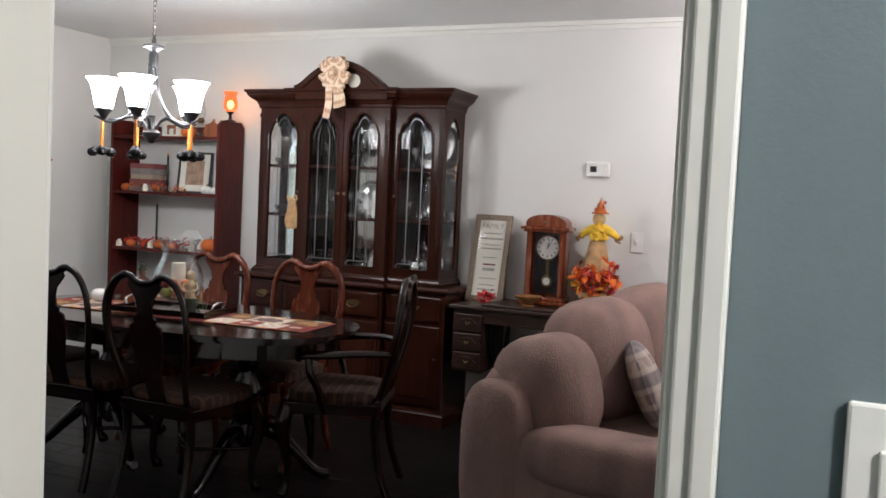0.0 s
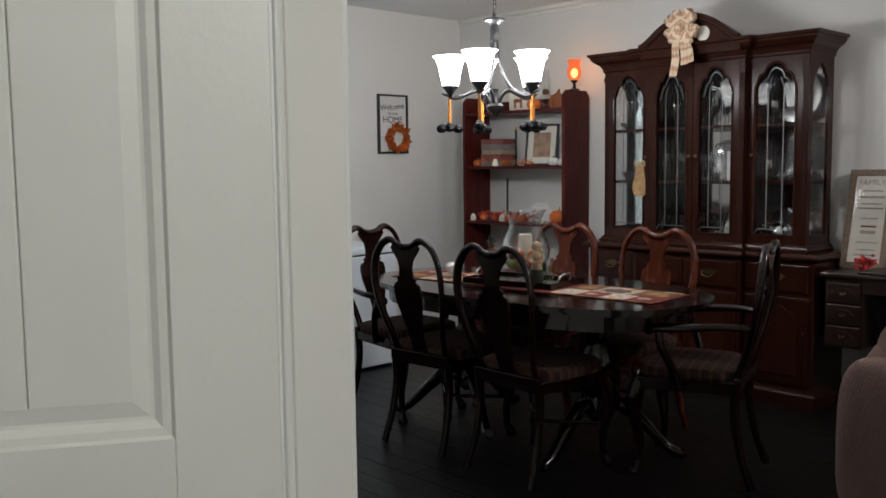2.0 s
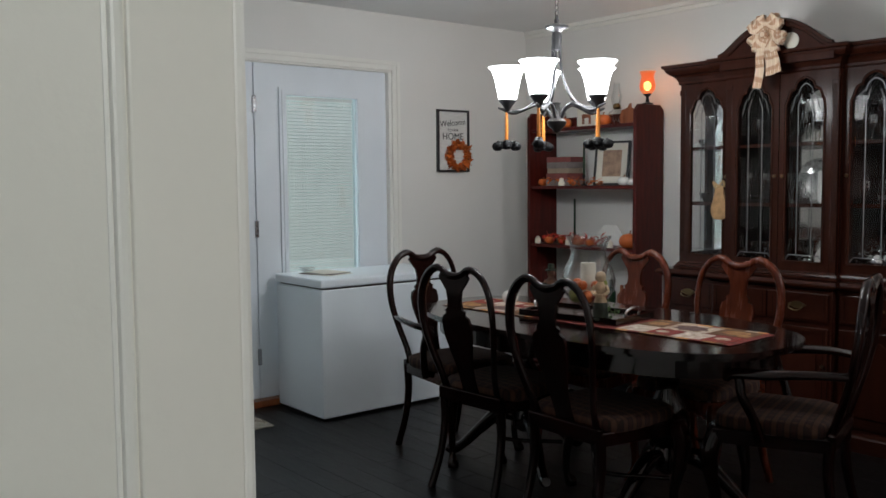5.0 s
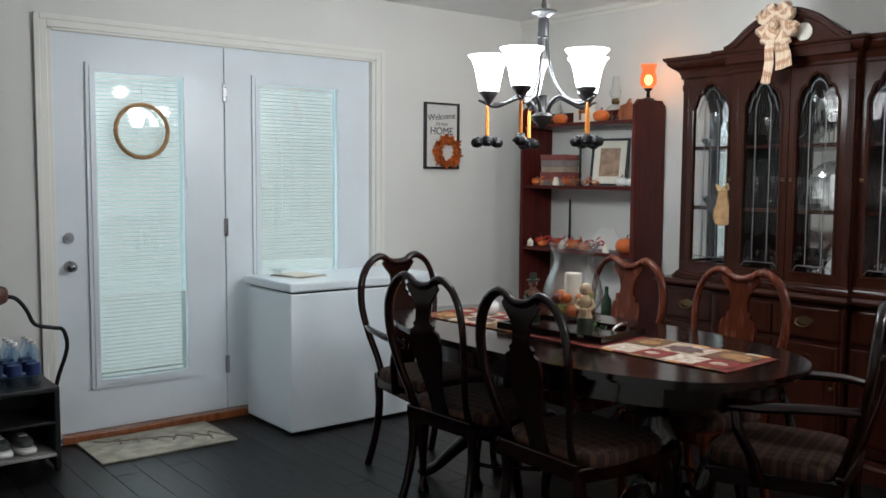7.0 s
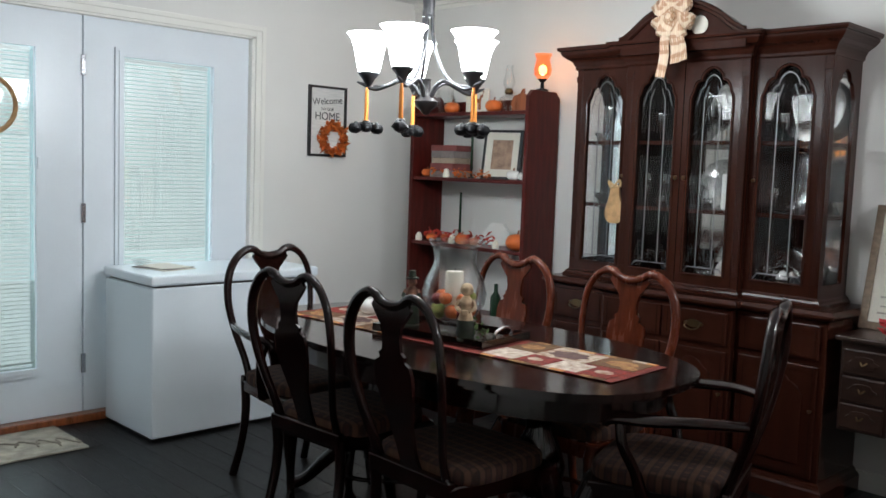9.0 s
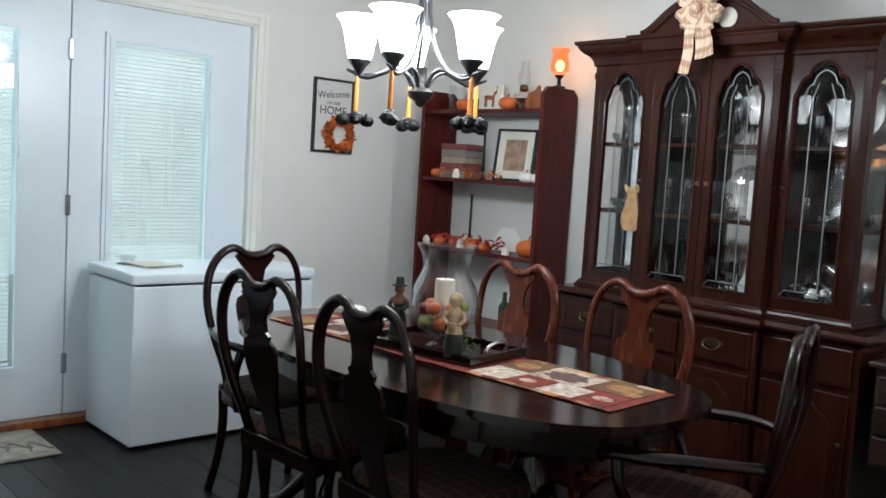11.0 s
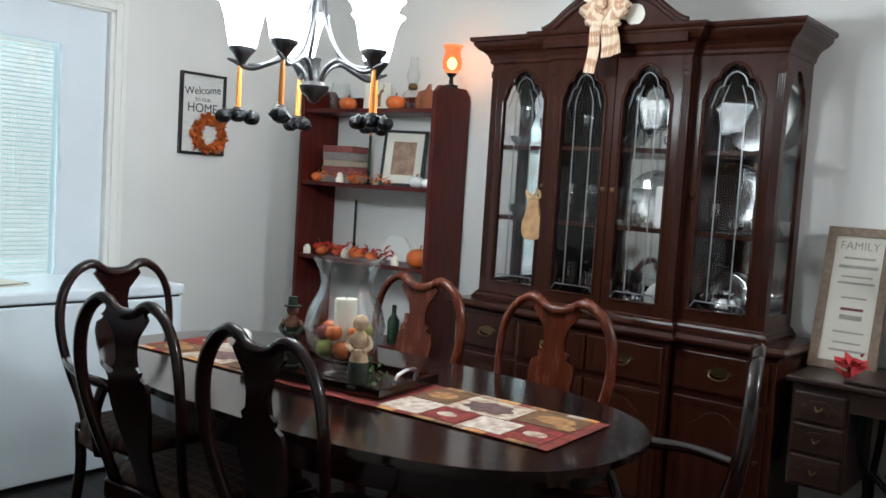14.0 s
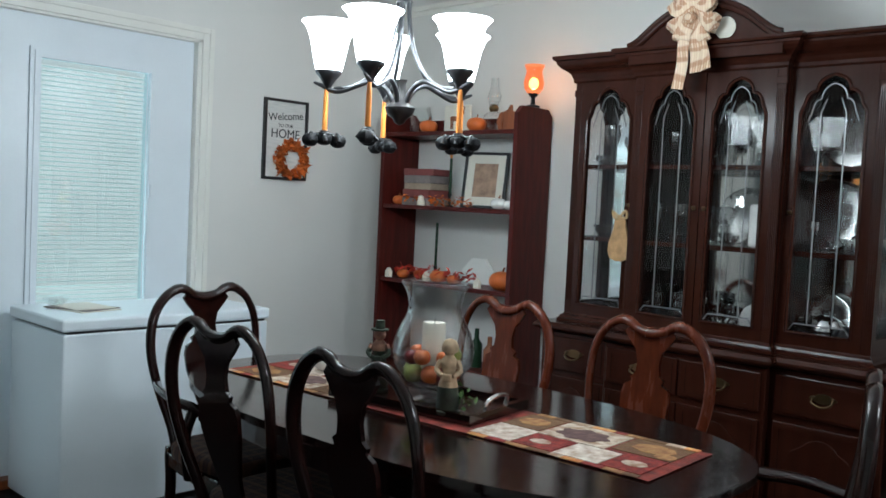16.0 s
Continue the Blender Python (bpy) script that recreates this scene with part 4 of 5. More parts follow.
for a, b, y in ((1.60, 1.925, -.40), (1.955, 2.285, -.445), (2.295, 2.625, -.445), (2.66, 3.02, -.40)):
    dr = part("drawer", boxes((a, b, y - .014, y + .004, .625, .775), bev=.005), CHERRY, hutch)
    part("drawer_panel", ring_plate([(a + .03, .65), (b - .03, .65), (b - .03, .75), (a + .03, .75)], [(a + .018, .638), (b - .018, .638), (b - .018, .762), (a + .018, .762)], y - .019, y - .013, XZ(0)), CHERRY, dr)
    c = (a + b) / 2
    hb = tube([(c - .035, y - .018, .712), (c - .034, y - .034, .695), (c, y - .036, .683), (c + .034, y - .034, .695), (c + .035, y - .018, .712)], .0035, 6)
    for sx in (-1, 1):
        lathe([(.009, 0), (.009, .004), (.001, .006)], (c + sx * .035, y - .014, .712), 8, hb)
    prism([(c + .044 * math.cos(t) * (1 + .15 * math.cos(4 * t)), .710 + .018 * math.sin(t)) for t in (2 * math.pi * i / 24 for i in range(24))], y - .0165, y - .0142, XZ(0), hb)
    part("bail_handle", hb, BRASS, dr, "aged brass bail handle", 60)
    dd = part("door", boxes((a, b, y - .014, y + .004, .115, .60), bev=.005), CHERRY, hutch)
    inn = arch(a + .055, b - .055, .17, .46, .56)
    part("door_panel", prism(inn, y - .022, y - .013, XZ(0), bev=.004), CHERRY, dd)
    part("door_moulding", ring_plate([(a + .03, .145), (b - .03, .145), (b - .03, .575), (a + .03, .575)], [(a + .02, .135), (b - .02, .135), (b - .02, .585), (a + .02, .585)], y - .019, y - .013, XZ(0)), CHERRY, dd)
    part("knob", lathe([(.004, 0), (.008, .006), (.010, .012), (.001, .016)], (b - .02, y - .02, .40), 10), BRASS, dd, smooth=60)
# upper carcass
for nm, row in zip(("case_floor", "case_floor", "case_top", "case_top", "case_post", "case_post", "partition", "partition"),
                   ((HX0, HX1, HD, -.012, .836, .866), (CX0, CX1, CD, HD, .836, .866), (HX0, HX1, HD, -.012, 1.915, 1.935), (CX0, CX1, CD, HD, 1.915, 1.935),
                      (HX0, HX0 + .02, -.045, -.012, .866, 1.915), (HX1 - .02, HX1, -.045, -.012, .866, 1.915), (CX0 - .008, CX0 + .014, CD + .018, -.03, .866, 1.915), (CX1 - .014, CX1 + .008, CD + .018, -.03, .866, 1.915))):
    part(nm, boxes(row), CHERRY, hutch)
part("mirror_back", boxes((HX0 + .02, HX1 - .02, -.030, -.016, .866, 1.915)), MIRROR, hutch, "mirrored back panel")
FOOT = ((.024, .836), (.024, .846), (.016, .852), (.012, .862), (.004, .868), (.0, .873))
part("moulded_base", moulding(CX0, CX1, CD, HD, FOOT, moulding(HX0, HX1, HD, -.012, FOOT)), CHERRY, hutch)
for x, y in ((HX0, HD), (HX1 - .035, HD), (CX0 - .002, CD), (CX1 - .033, CD)):   # fluted posts
    bm = boxes((x, x + .035, y, y + .02, .866, 1.915), bev=.002)
    for k in range(4):
        tube([(x + .0065 + k * .0073, y - .0005, .93), (x + .0065 + k * .0073, y - .0005, 1.83)], .0028, 6, bm, k=1)
    box(bm, x - .004, x + .039, y - .005, y + .02, 1.845, 1.875, .003)
    part("fluted_post", bm, CHERRY, hutch)


def glazed_door(a, b, y, handle_side):
    d = part("glass_door", ring_plate(arch(a + .040, b - .040, .925, 1.735, 1.872), around(arch(a + .040, b - .040, .925, 1.735, 1.872), a, b, .872, 1.915), y, y + .020, XZ(0)), CHERRY, hutch)
    part("arch_moulding", tube([(u, y - .003, v) for u, v in arch(a + .036, b - .036, .921, 1.735, 1.876)] + [(a + .036, y - .003, .921)], .0065, 6, k=1), CHERRY, d)
    part("glass_pane", boxes((a + .03, b - .03, y + .010, y + .013, .915, 1.89)), GLASS, d)
    w = b - a - .08
    for s in (.30, .70):
        x = a + .04 + w * s
        part("leaded_bar", tube([(x, y + .006, .955), (x, y + .006, 1.735), (x + (.5 - s) * .1, y + .006, 1.79)], .0024, 6, k=1), LEAD, d)
    part("leaded_arch", tube([(u, y + .006, v - .028) for u, v in arch(a + .064, b - .064, .985, 1.735, 1.872)[2:]], .0025, 6, k=1), LEAD, d)
    part("leaded_foot", tube([(a + .042, y + .006, .93), (a + .06, y + .006, .955), (b - .06, y + .006, .955), (b - .042, y + .006, .93)], .0025, 6, k=1), LEAD, d)
    x = b - .02 if handle_side > 0 else a + .02
    part("escutcheon", lathe([(.004, 0), (.009, .006), (.010, .014), (.001, .018)], (x, y - .004, 1.36), 10), BRASS, d, smooth=60)


glazed_door(HX0 + .035, CX0 - .008, HD, 1)
glazed_door(CX0 + .033, 2.283, CD, 1)
glazed_door(2.287, CX1 - .033, CD, -1)
glazed_door(CX1 + .008, HX1 - .035, HD, -1)
for x in (HX0, HX1 - .018):    # glazed ends
    pl2 = lambda u, v, w: (w, u, v)
    inn = arch(-.27, -.07, .925, 1.735, 1.86)
    sd = part("end_frame", ring_plate(inn, around(inn, HD + .02, -.045, .872, 1.915), x, x + .018, pl2), CHERRY, hutch)
    part("glass_pane", boxes((x + .008, x + .011, -.285, -.055, .91, 1.88)), GLASS, sd)
for z in (1.545, 1.225):
    part("shelf", boxes((HX0 + .022, CX0 - .01, HD + .03, -.032, z - .020, z), (CX0 + .016, CX1 - .016, CD + .03, -.032, z - .020, z), (CX1 + .01, HX1 - .022, HD + .03, -.032, z - .020, z), bev=.003), CHERRY, hutch)
CROWN = ((.002, 1.905), (.010, 1.912), (.010, 1.925), (.016, 1.935), (.020, 1.945), (.030, 1.955), (.048, 1.966), (.062, 1.980), (.068, 1.990), (.068, 1.998), (.078, 2.002), (.082, 2.010), (.082, 2.020))
part("crown", moulding(CX0, CX1, CD, HD, CROWN, moulding(HX0, HX1, HD, -.012, CROWN)), CHERRY, hutch)


def ped(x):
    u = abs(x - 2.285) / .325
    return 2.018 + .150 * (1 - u * u) ** 1.3 * (1 if u < .55 else max(0, 1 - ((u - .55) / .45) ** 2 * .55)) if u < 1 else 2.018


xs = [1.96 + .65 * i / 40 for i in range(41)]
part("pediment", prism([(xs[0], 1.95)] + [(x, ped(x)) for x in xs] + [(xs[-1], 1.95)], -.425, -.300, XZ(0)), CHERRY, hutch)
bm = tube([(x, -.428, ped(x) - .008) for x in xs], .015, 8, k=1)
tube([(x, -.435, ped(x) + .008) for x in xs], .012, 8, bm, k=1)
part("pediment_moulding", bm, CHERRY, hutch, smooth=60)
solid("round_plaque", lathe([(.040, 0), (.042, .006), (.030, .008), (.001, .008)], (0, 0, 0), 24), CREAM, "small round cream plaque on the pediment", "plaque").matrix_world = pose(2.385, -.427, 2.06, 90, 0, 0)

# dishes in the hutch
rng = random.Random(11)
bays = ((1.66, 1.94, -.17), (1.99, 2.27, -.20), (2.30, 2.58, -.20), (2.64, 2.92, -.17))


def plate(x, y, z, r, mat, lab):
    ob = solid("display_plate", lathe([(.3 * r, 0), (.62 * r, .004), (.95 * r, .016), (r, .018), (.94 * r, .019), (.6 * r, .008), (.001, .006)], n=48), mat, lab, "plate", "plates in the hutch", smooth=50)
    for v in ob.data.vertices:
        q = math.hypot(v.co.x, v.co.y) / r
        if q > .7:
            v.co.z += .004 * (1 if round(math.atan2(v.co.y, v.co.x) / (2 * math.pi) * 48) % 2 else -1)
    bmr = pose(x, y, z + r, 76, 0, 0)
    ob.matrix_world = bmr


def stem_glass(x, y, z, s):
    ob = solid("wine_glass", lathe([(.030, 0), (.028, .003), (.004, .008), (.004, .07), (.020, .085), (.032, .12), (.030, .16), (.028, .16), (.029, .12), (.016, .088)], (0, 0, 0), 18), CUTGLASS, "clear crystal stemmed glass in the hutch", "glass", "glasses in the hutch", smooth=50)
    ob.matrix_world = pose(x, y, z) @ Matrix.Scale(s, 4)


def teapot(x, y, z, s, mat, lab):
    bm = lathe([(.030, 0), (.034, .008), (.055, .03), (.060, .055), (.048, .085), (.028, .098), (.012, .104), (.014, .114), (.001, .120)], n=20)
    tube([(.05, 0, .045), (.080, 0, .055), (.09, 0, .085), (.105, 0, .095)], [.013, .010, .007, .005], 8, bm)
    tube([(-.05, 0, .08), (-.085, 0, .085), (-.092, 0, .05), (-.055, 0, .035)], .006, 8, bm)
    ob = solid("teapot", bm, mat, lab, "teapot", "serving pieces in the hutch", smooth=60)
    ob.matrix_world = pose(x, y, z, 0, 0, rng.uniform(-30, 30)) @ Matrix.Scale(s, 4)


for bi, (a, b, y) in enumerate(bays):
    for zi, z in enumerate((.868, 1.226, 1.546)):
        c = (a + b) / 2
        if zi == 2 and bi in (1, 3):
            plate(c, -.085, z, .150 if bi == 3 else .140, SILVER if bi == 3 else CUTGLASS, "large fluted silver platter on the top shelf" if bi == 3 else "large pressed glass plate on the top shelf")
            if bi == 3:
                stem_glass(c + .08, y + .02, z, .9)
                stem_glass(c - .09, y - .01, z, .8)
            else:
                stem_glass(c + .07, y - .03, z, 1.0)
                stem_glass(c - .03, y - .05, z, .85)
        elif zi == 2 and bi == 2:
            for k in range(4):
                stem_glass(a + .05 + .06 * k, y + .03 * (k % 2), z, 1.05)
            teapot(c + .04, y + .06, z, .7, SILVER, "silver cream jug on the top shelf")
        elif zi == 2:
            stem_glass(a + .08, y, z, 1.15)
            stem_glass(a + .20, y + .03, z, 1.0)
        elif zi == 1 and bi == 1:
            for k in range(5):
                stem_glass(a + .04 + .05 * k, y - .02 + .05 * (k % 2), z, 1.0)
        elif zi == 1 and bi == 2:
            plate(a + .06, -.085, z, .120, CUTGLASS, "fluted glass plate on the middle shelf")
            bm = boxes((-.05, .05, -.03, .03, 0, .17), bev=.012)
            lathe([(.018, .17), (.016, .19), (.02, .195)], n=14, bm=bm)
            solid("ceramic_decanter", bm, WHITE, "white ceramic decanter with a crest", "decanter").matrix_world = pose(c + .055, y - .03, z, 0, 0, 14)
        elif zi == 1 and bi == 3:
            plate(a + .05, -.085, z, .140, SILVER, "fluted silver plate on the middle shelf")
            for k in range(2):
                solid("china_cup", open_lathe([(.018, 0), (.020, .004), (.034, .03), (.038, .055), (.035, .055), (.030, .03), (.012, .008)], (a + .16 + .075 * k, y, z), 18), WHITE if k else CUTGLASS, "small patterned cup on the middle shelf", "cup", "cups in the hutch", smooth=50)
        elif zi == 1:
            for k in range(3):
                solid("glass_bowl", open_lathe([(.018, 0), (.020, .004), (.038, .03), (.045, .05), (.042, .05), (.034, .03), (.012, .008)], (a + .05 + .085 * k, y + .03 * (k % 2), z), 18), CUTGLASS, "small cut glass bowl on the middle shelf", "bowl", "bowls in the hutch", smooth=50)
        else:
            if bi == 1:
                for k in range(4):
                    stem_glass(a + .05 + .058 * k, y - .01 + .05 * (k % 2), z, .85)
            elif bi == 2:
                plate(c + .02, y + .04, z, .062, WHITE, "small white oval dish on the lowest shelf")
                teapot(a + .06, y + .05, z, .8, SILVER, "silver sugar bowl on the lowest shelf")
            elif bi == 3:
                teapot(a + .10, y, z, 1.15, SILVER, "silver teapot on the lowest shelf")
                teapot(a + .21, y - .03, z, .85, BLACK, "dark blue teapot on the lowest shelf")
                plate(a + .07, -.075, z, .095, SILVER, "silver dish standing on the lowest shelf")
                stem_glass(a + .03, y - .06, z, .7)
            else:
                stem_glass(a + .19, y, z, .9)


# small crystal along the shelf fronts
rng = random.Random(23)
for bi, zi, n in ((0, 1.546, 2), (1, 1.226, 3), (2, 1.226, 2), (3, 1.226, 3), (1, .868, 4), (2, .868, 4), (3, .868, 3)):
    a, b, y = bays[bi]
    for k in range(n):
        x = a + (b - a) * (k + .6) / (n + .2)
        if (k + bi) % 2:
            stem_glass(x, y - .06 + rng.uniform(-.015, .015), zi, rng.uniform(.62, .8))
        else:
            solid("glass_bowl", open_lathe([(.016, 0), (.018, .004), (.032, .022), (.036, .042), (.033, .042), (.028, .022), (.010, .007)], (x, y - .065, zi), 18), CUTGLASS, "small cut glass bowl in the hutch", "bowl", "bowls in the hutch", smooth=50)


# ribbon bow on the pediment
bow = thing("ribbon_bow", "large tan plaid ribbon bow on the hutch pediment", "bow", (2.265, -.455, 2.10))


def ribbon(pts, w, n=3):
    """A strip of ribbon that follows a smooth line, with thickness."""
    line = spline(pts, n)
    bm = bmesh.new()
    rows = []
    for i, p in enumerate(line):
        d = (line[min(i + 1, len(line) - 1)] - line[max(i - 1, 0)]).normalized()
        side = d.cross(Vector((0, 1, .25))).normalized()
        nrm = side.cross(d)
        rows.append([bm.verts.new(p + a * w * side + b * .0012 * nrm) for a, b in ((-1, -1), (1, -1), (1, 1), (-1, 1))])
    for a, b in zip(rows, rows[1:]):
        for j in range(4):
            bm.faces.new((a[j], a[(j + 1) % 4], b[(j + 1) % 4], b[j]))
    bm.faces.new(rows[0])
    bm.faces.new(rows[-1])
    return bm


rng = random.Random(21)
for k in range(11):
    a = k * 360 / 11 + rng.uniform(-12, 12)
    c, s, r = math.cos(radians(a)), math.sin(radians(a)), rng.uniform(.085, .112)
    part("loop", ribbon([(0, 0, 0), (r * .6 * c, -.035, r * .6 * s), (r * c, -.03, r * s), (r * .9 * c, -.005, r * .9 * s), (0, .0, 0)], .024), BOWM, bow, smooth=60)
for dx, dz in ((-.045, -.27), (.03, -.21), (.07, -.20)):
    part("tail", ribbon([(0, -.01, 0), (dx * .5, -.03, dz * .35), (dx * .75, -.012, dz * .65), (dx, -.022, dz)], .024), BOWM, bow, smooth=60)
part("knot", blob((0, -.035, 0), .022), BOWM, bow, smooth=60)

# burlap pumpkin tag on a cord
tg = thing("pumpkin_tag", "flat tan wooden gourd tag hanging from the hutch door", "hanging ornament", (1.916, -.345, 1.216))
prof = ((.012, .10), (.026, .085), (.028, .06), (.034, .03), (.052, -.01), (.056, -.045), (.045, -.075), (.018, -.088))
part("gourd", prism([(-w, z) for w, z in prof] + [(w, z) for w, z in prof[::-1]], -.006, .006, XZ(0), bev=.002), STRAW, tg)
part("bow", tube([(0, -.008, .10), (-.035, -.012, .125), (-.02, -.01, .095), (0, -.01, .10), (.03, -.012, .13), (.035, -.01, .10), (0, -.008, .10)], .006, 6), BURLAP, tg)
part("cord", tube([(0, .0, .10), (.002, .004, .20), (.004, .012, .31)], .0025, 6), WHITE, tg)


# ---------- bookcase ----------
bk = thing("bookcase", "tall open red stained bookcase standing near the corner", "bookcase")
BX0, BX1, BD, BH = .305, 1.275, -.285, 1.83
for x in (BX0, BX1 - .028):
    prism([(BD, 0), (-.015, 0), (-.015, BH - .035), (-.05, BH), (BD + .035, BH), (BD, BH - .035)], x, x + .028, lambda u, v, w: (w, u, v), bm := bmesh.new(), .003)
    part("side_board", bm, BOOKW, bk)
SH = (1.715, 1.322, .917, .50, .10)
for z in SH:
    part("shelf", boxes((BX0 + .028, BX1 - .028, BD + .01, -.02, z - .022, z), bev=.003), BOOKW, bk)
part("top_rail", boxes((BX0 + .028, BX1 - .028, -.03, -.016, 1.715, 1.80), bev=.003), BOOKW, bk)

# lit amber lamp
al = thing("amber_lamp", "lit amber glass candle lamp on the bookcase", "lamp", (1.262, -.165, BH))
part("stand", lathe([(.036, 0), (.036, .006), (.012, .014), (.009, .045), (.022, .058), (.026, .066)], n=20), IRON, al, smooth=50)
s = part("shade", lathe([(.028, .066), (.046, .09), (.050, .12), (.042, .155), (.038, .175), (.050, .205), (.048, .205), (.036, .175), (.040, .155), (.047, .12), (.043, .09)], n=26), AMBER, al, "glowing amber glass shade", 50)
s.visible_shadow = False
b = part("bulb", blob((0, 0, .115), .024, sq=1.2), FLAME, al)
b.visible_shadow = False


def pumpkin(x, y, z, r, mat, lab, sq=.8):
    t = thing("pumpkin", lab, "pumpkin", (x, y, z + r * sq * .86), 0, "small pumpkins")
    part("rind", blob((0, 0, 0), r, lobes=8, amp=.07, sq=sq), mat, t, smooth=60)
    part("stalk", tube([(0, 0, r * sq * .7), (.002, 0, r * sq * 1.0), (.008, 0, r * sq * 1.25)], [.005, .004, .005], 6), OAK, t)


def taper(x, y, z, h, mat, lit):
    t = thing("taper_candle", "dark taper candle in a holder on the shelf", "candle", (x, y, z), 0, "tapers on the bookcase")
    part("holder", lathe([(.022, 0), (.022, .005), (.007, .012), (.006, .05), (.011, .06), (.011, .072)], n=14), IRON, t, smooth=50)
    part("wax", lathe([(.008, .07), (.0075, .07 + h), (.001, .073 + h)], n=10), mat, t)
    if lit:
        part("flame_tip", blob((0, 0, .082 + h), .008, n=8, sq=1.5), ORANGE2, t, "orange flame tip")


z = SH[0]
solid("glass_jar", open_lathe([(.045, 0), (.062, .02), (.066, .09), (.050, .13), (.052, .15), (.050, .15), (.048, .13), (.062, .09), (.05, .008)], (.47, -.15, z), 24), GLASSWARE, "large clear glass jar on the top shelf", "jar", smooth=50)
pumpkin(.585, -.20, z, .048, ORANGE, "small orange pumpkin on the top shelf")
sg = thing("deer_sign", "small cream sign with a dark deer on the top shelf", "sign", (.76, -.16, z), 6)
part("board", boxes((-.085, .085, -.008, .008, 0, .145), bev=.004), CREAM, sg)
bm = bmesh.new()
prism([(-.04, .06), (.03, .062), (.035, .09), (.05, .10), (.045, .112), (.028, .105), (.018, .084), (-.03, .088), (-.045, .08)], -.0105, -.0085, XZ(0), bm)
for x in (-.036, -.025, .018, .028):
    box(bm, x - .004, x + .004, -.0105, -.0085, .02, .062)
tube([(.042, -.0095, .11), (.05, -.0095, .13), (.042, -.0095, .137)], .0025, 5, bm)
part("deer", bm, OAK, sg)
ol = thing("oil_lamp", "clear glass oil lamp with chimney on the top shelf", "oil lamp", (1.0, -.15, z))
part("font", lathe([(.045, 0), (.048, .01), (.025, .03), (.052, .055), (.055, .08), (.03, .10), (.016, .108)], n=22), GLASSWARE, ol, smooth=50)
part("burner", lathe([(.018, .106), (.026, .115), (.024, .13), (.016, .14)], n=18), BRASS, ol, smooth=50)
part("chimney", open_lathe([(.022, .13), (.034, .16), (.036, .18), (.022, .23), (.020, .275), (.018, .275), (.020, .23), (.034, .18), (.020, .135)], n=20), GLASSWARE, ol, smooth=50)
pumpkin(.945, -.215, z, .050, ORANGE, "small orange pumpkin on the top shelf")
gp = solid("wooden_pumpkin", prism([(-.05, 0), (.05, 0), (.062, .045), (.05, .09), (.012, .10), (.018, .13), (.006, .128), (-.002, .10), (-.045, .09), (-.062, .045)], -.012, .012, XZ(0), bev=.004), OAK, "flat wooden pumpkin on the top shelf", "ornament")
gp.matrix_world = pose(1.135, -.19, z, 0, 0, 20)

z = SH[1]
zz = z
for i, (w, d, h, m) in enumerate(((.105, .075, .040, BOOKG), (.108, .075, .046, BOOKR), (.098, .07, .034, PAGES), (.102, .072, .042, BOOKG), (.104, .07, .036, BOOKR))):
    t = thing("book", "worn old cloth bound book in a stack", "book", (.56, -.17, zz), (3, -4, 2, -2, 5)[i], "stack of old books")
    part("cover", boxes((-w, w, -d, d, 0, .004), (-w, w, -d, d, h - .005, h - .001), (-w, w, -d - .003, -d + .003, 0, h - .001), (w - .004, w, -d, d, 0, h - .001), bev=.0015), m, t)
    part("page_block", boxes((-w + .004, w - .004, -d + .006, d - .005, .004, h - .005)), PAGES, t)
    zz += h
taper(.70, -.13, z, .19, GREENB, True)
taper(1.165, -.15, z, .17, GREENB, True)
pf = thing("picture_frame", "black framed autumn print leaning on the shelf", "picture frame", (.93, -.10, z))
pf.matrix_world = pose(.935, -.13, z, -12, 0, 22)
part("frame", ring_plate([(-.105, .014), (.105, .014), (.105, .286), (-.105, .286)], [(-.12, 0), (.12, 0), (.12, .30), (-.12, .30)], -.01, .01, XZ(0)), BLACK, pf, "black frame")
part("mat_board", ring_plate([(-.065, .06), (.065, .06), (.065, .24), (-.065, .24)], [(-.106, .013), (.106, .013), (.106, .287), (-.106, .287)], -.004, .004, XZ(0)), CREAM, pf)
part("print", boxes((-.066, .066, -.002, .003, .059, .241)), material("faded_print", (.50, .33, .22), .7, color2=(.22, .14, .10), scale=18), pf)
pumpkin(.40, -.22, z, .035, ORANGE, "small orange pumpkin lamp on the shelf")
for x, r in ((1.115, .040), (1.19, .034)):
    pumpkin(x, -.21, z, r, WHITE, "small white ceramic pumpkin on the shelf")
solid("tealight", lathe([(.020, 0), (.022, .022), (.018, .028), (.014, .05), (.001, .054)], (.615, -.262, z), 14), WAX, "white tea light ornament on the shelf", "candle", smooth=50)
bm, rng = bmesh.new(), random.Random(31)
for x in (.50, .58, .70, .77, .86, .93):
    leaves(bm, (x, -.245, z + .028), .032, 14, .019, rng, .8)
solid("leaf_garland", bm, LEAFO, "orange and red leaf garland along the shelf", "garland", kind="stuff")

z = SH[2]
pl8 = solid("white_plaque", prism([(-.10, 0), (.10, 0), (.10, .07), (.045, .135), (-.045, .135), (-.10, .07)], -.008, .008, XZ(0), bev=.002), WHITE, "white clipped corner plaque on the shelf", "plaque")
pl8.matrix_world = pose(.86, -.055, z, -6, 0, 8)
taper(.55, -.06, z, .24, GREENB, False)
taper(1.09, -.06, z, .24, GREENB, False)
bm, rng = bmesh.new(), random.Random(32)
for x in (.42, .50, .56, .66, .74, .80, .88, .95):
    leaves(bm, (x, -.20, z + .04), .045, 14, .022, rng, .8)
solid("leaf_garland", bm, LEAFR, "dark red leaf garland along the shelf", "garland", kind="stuff")
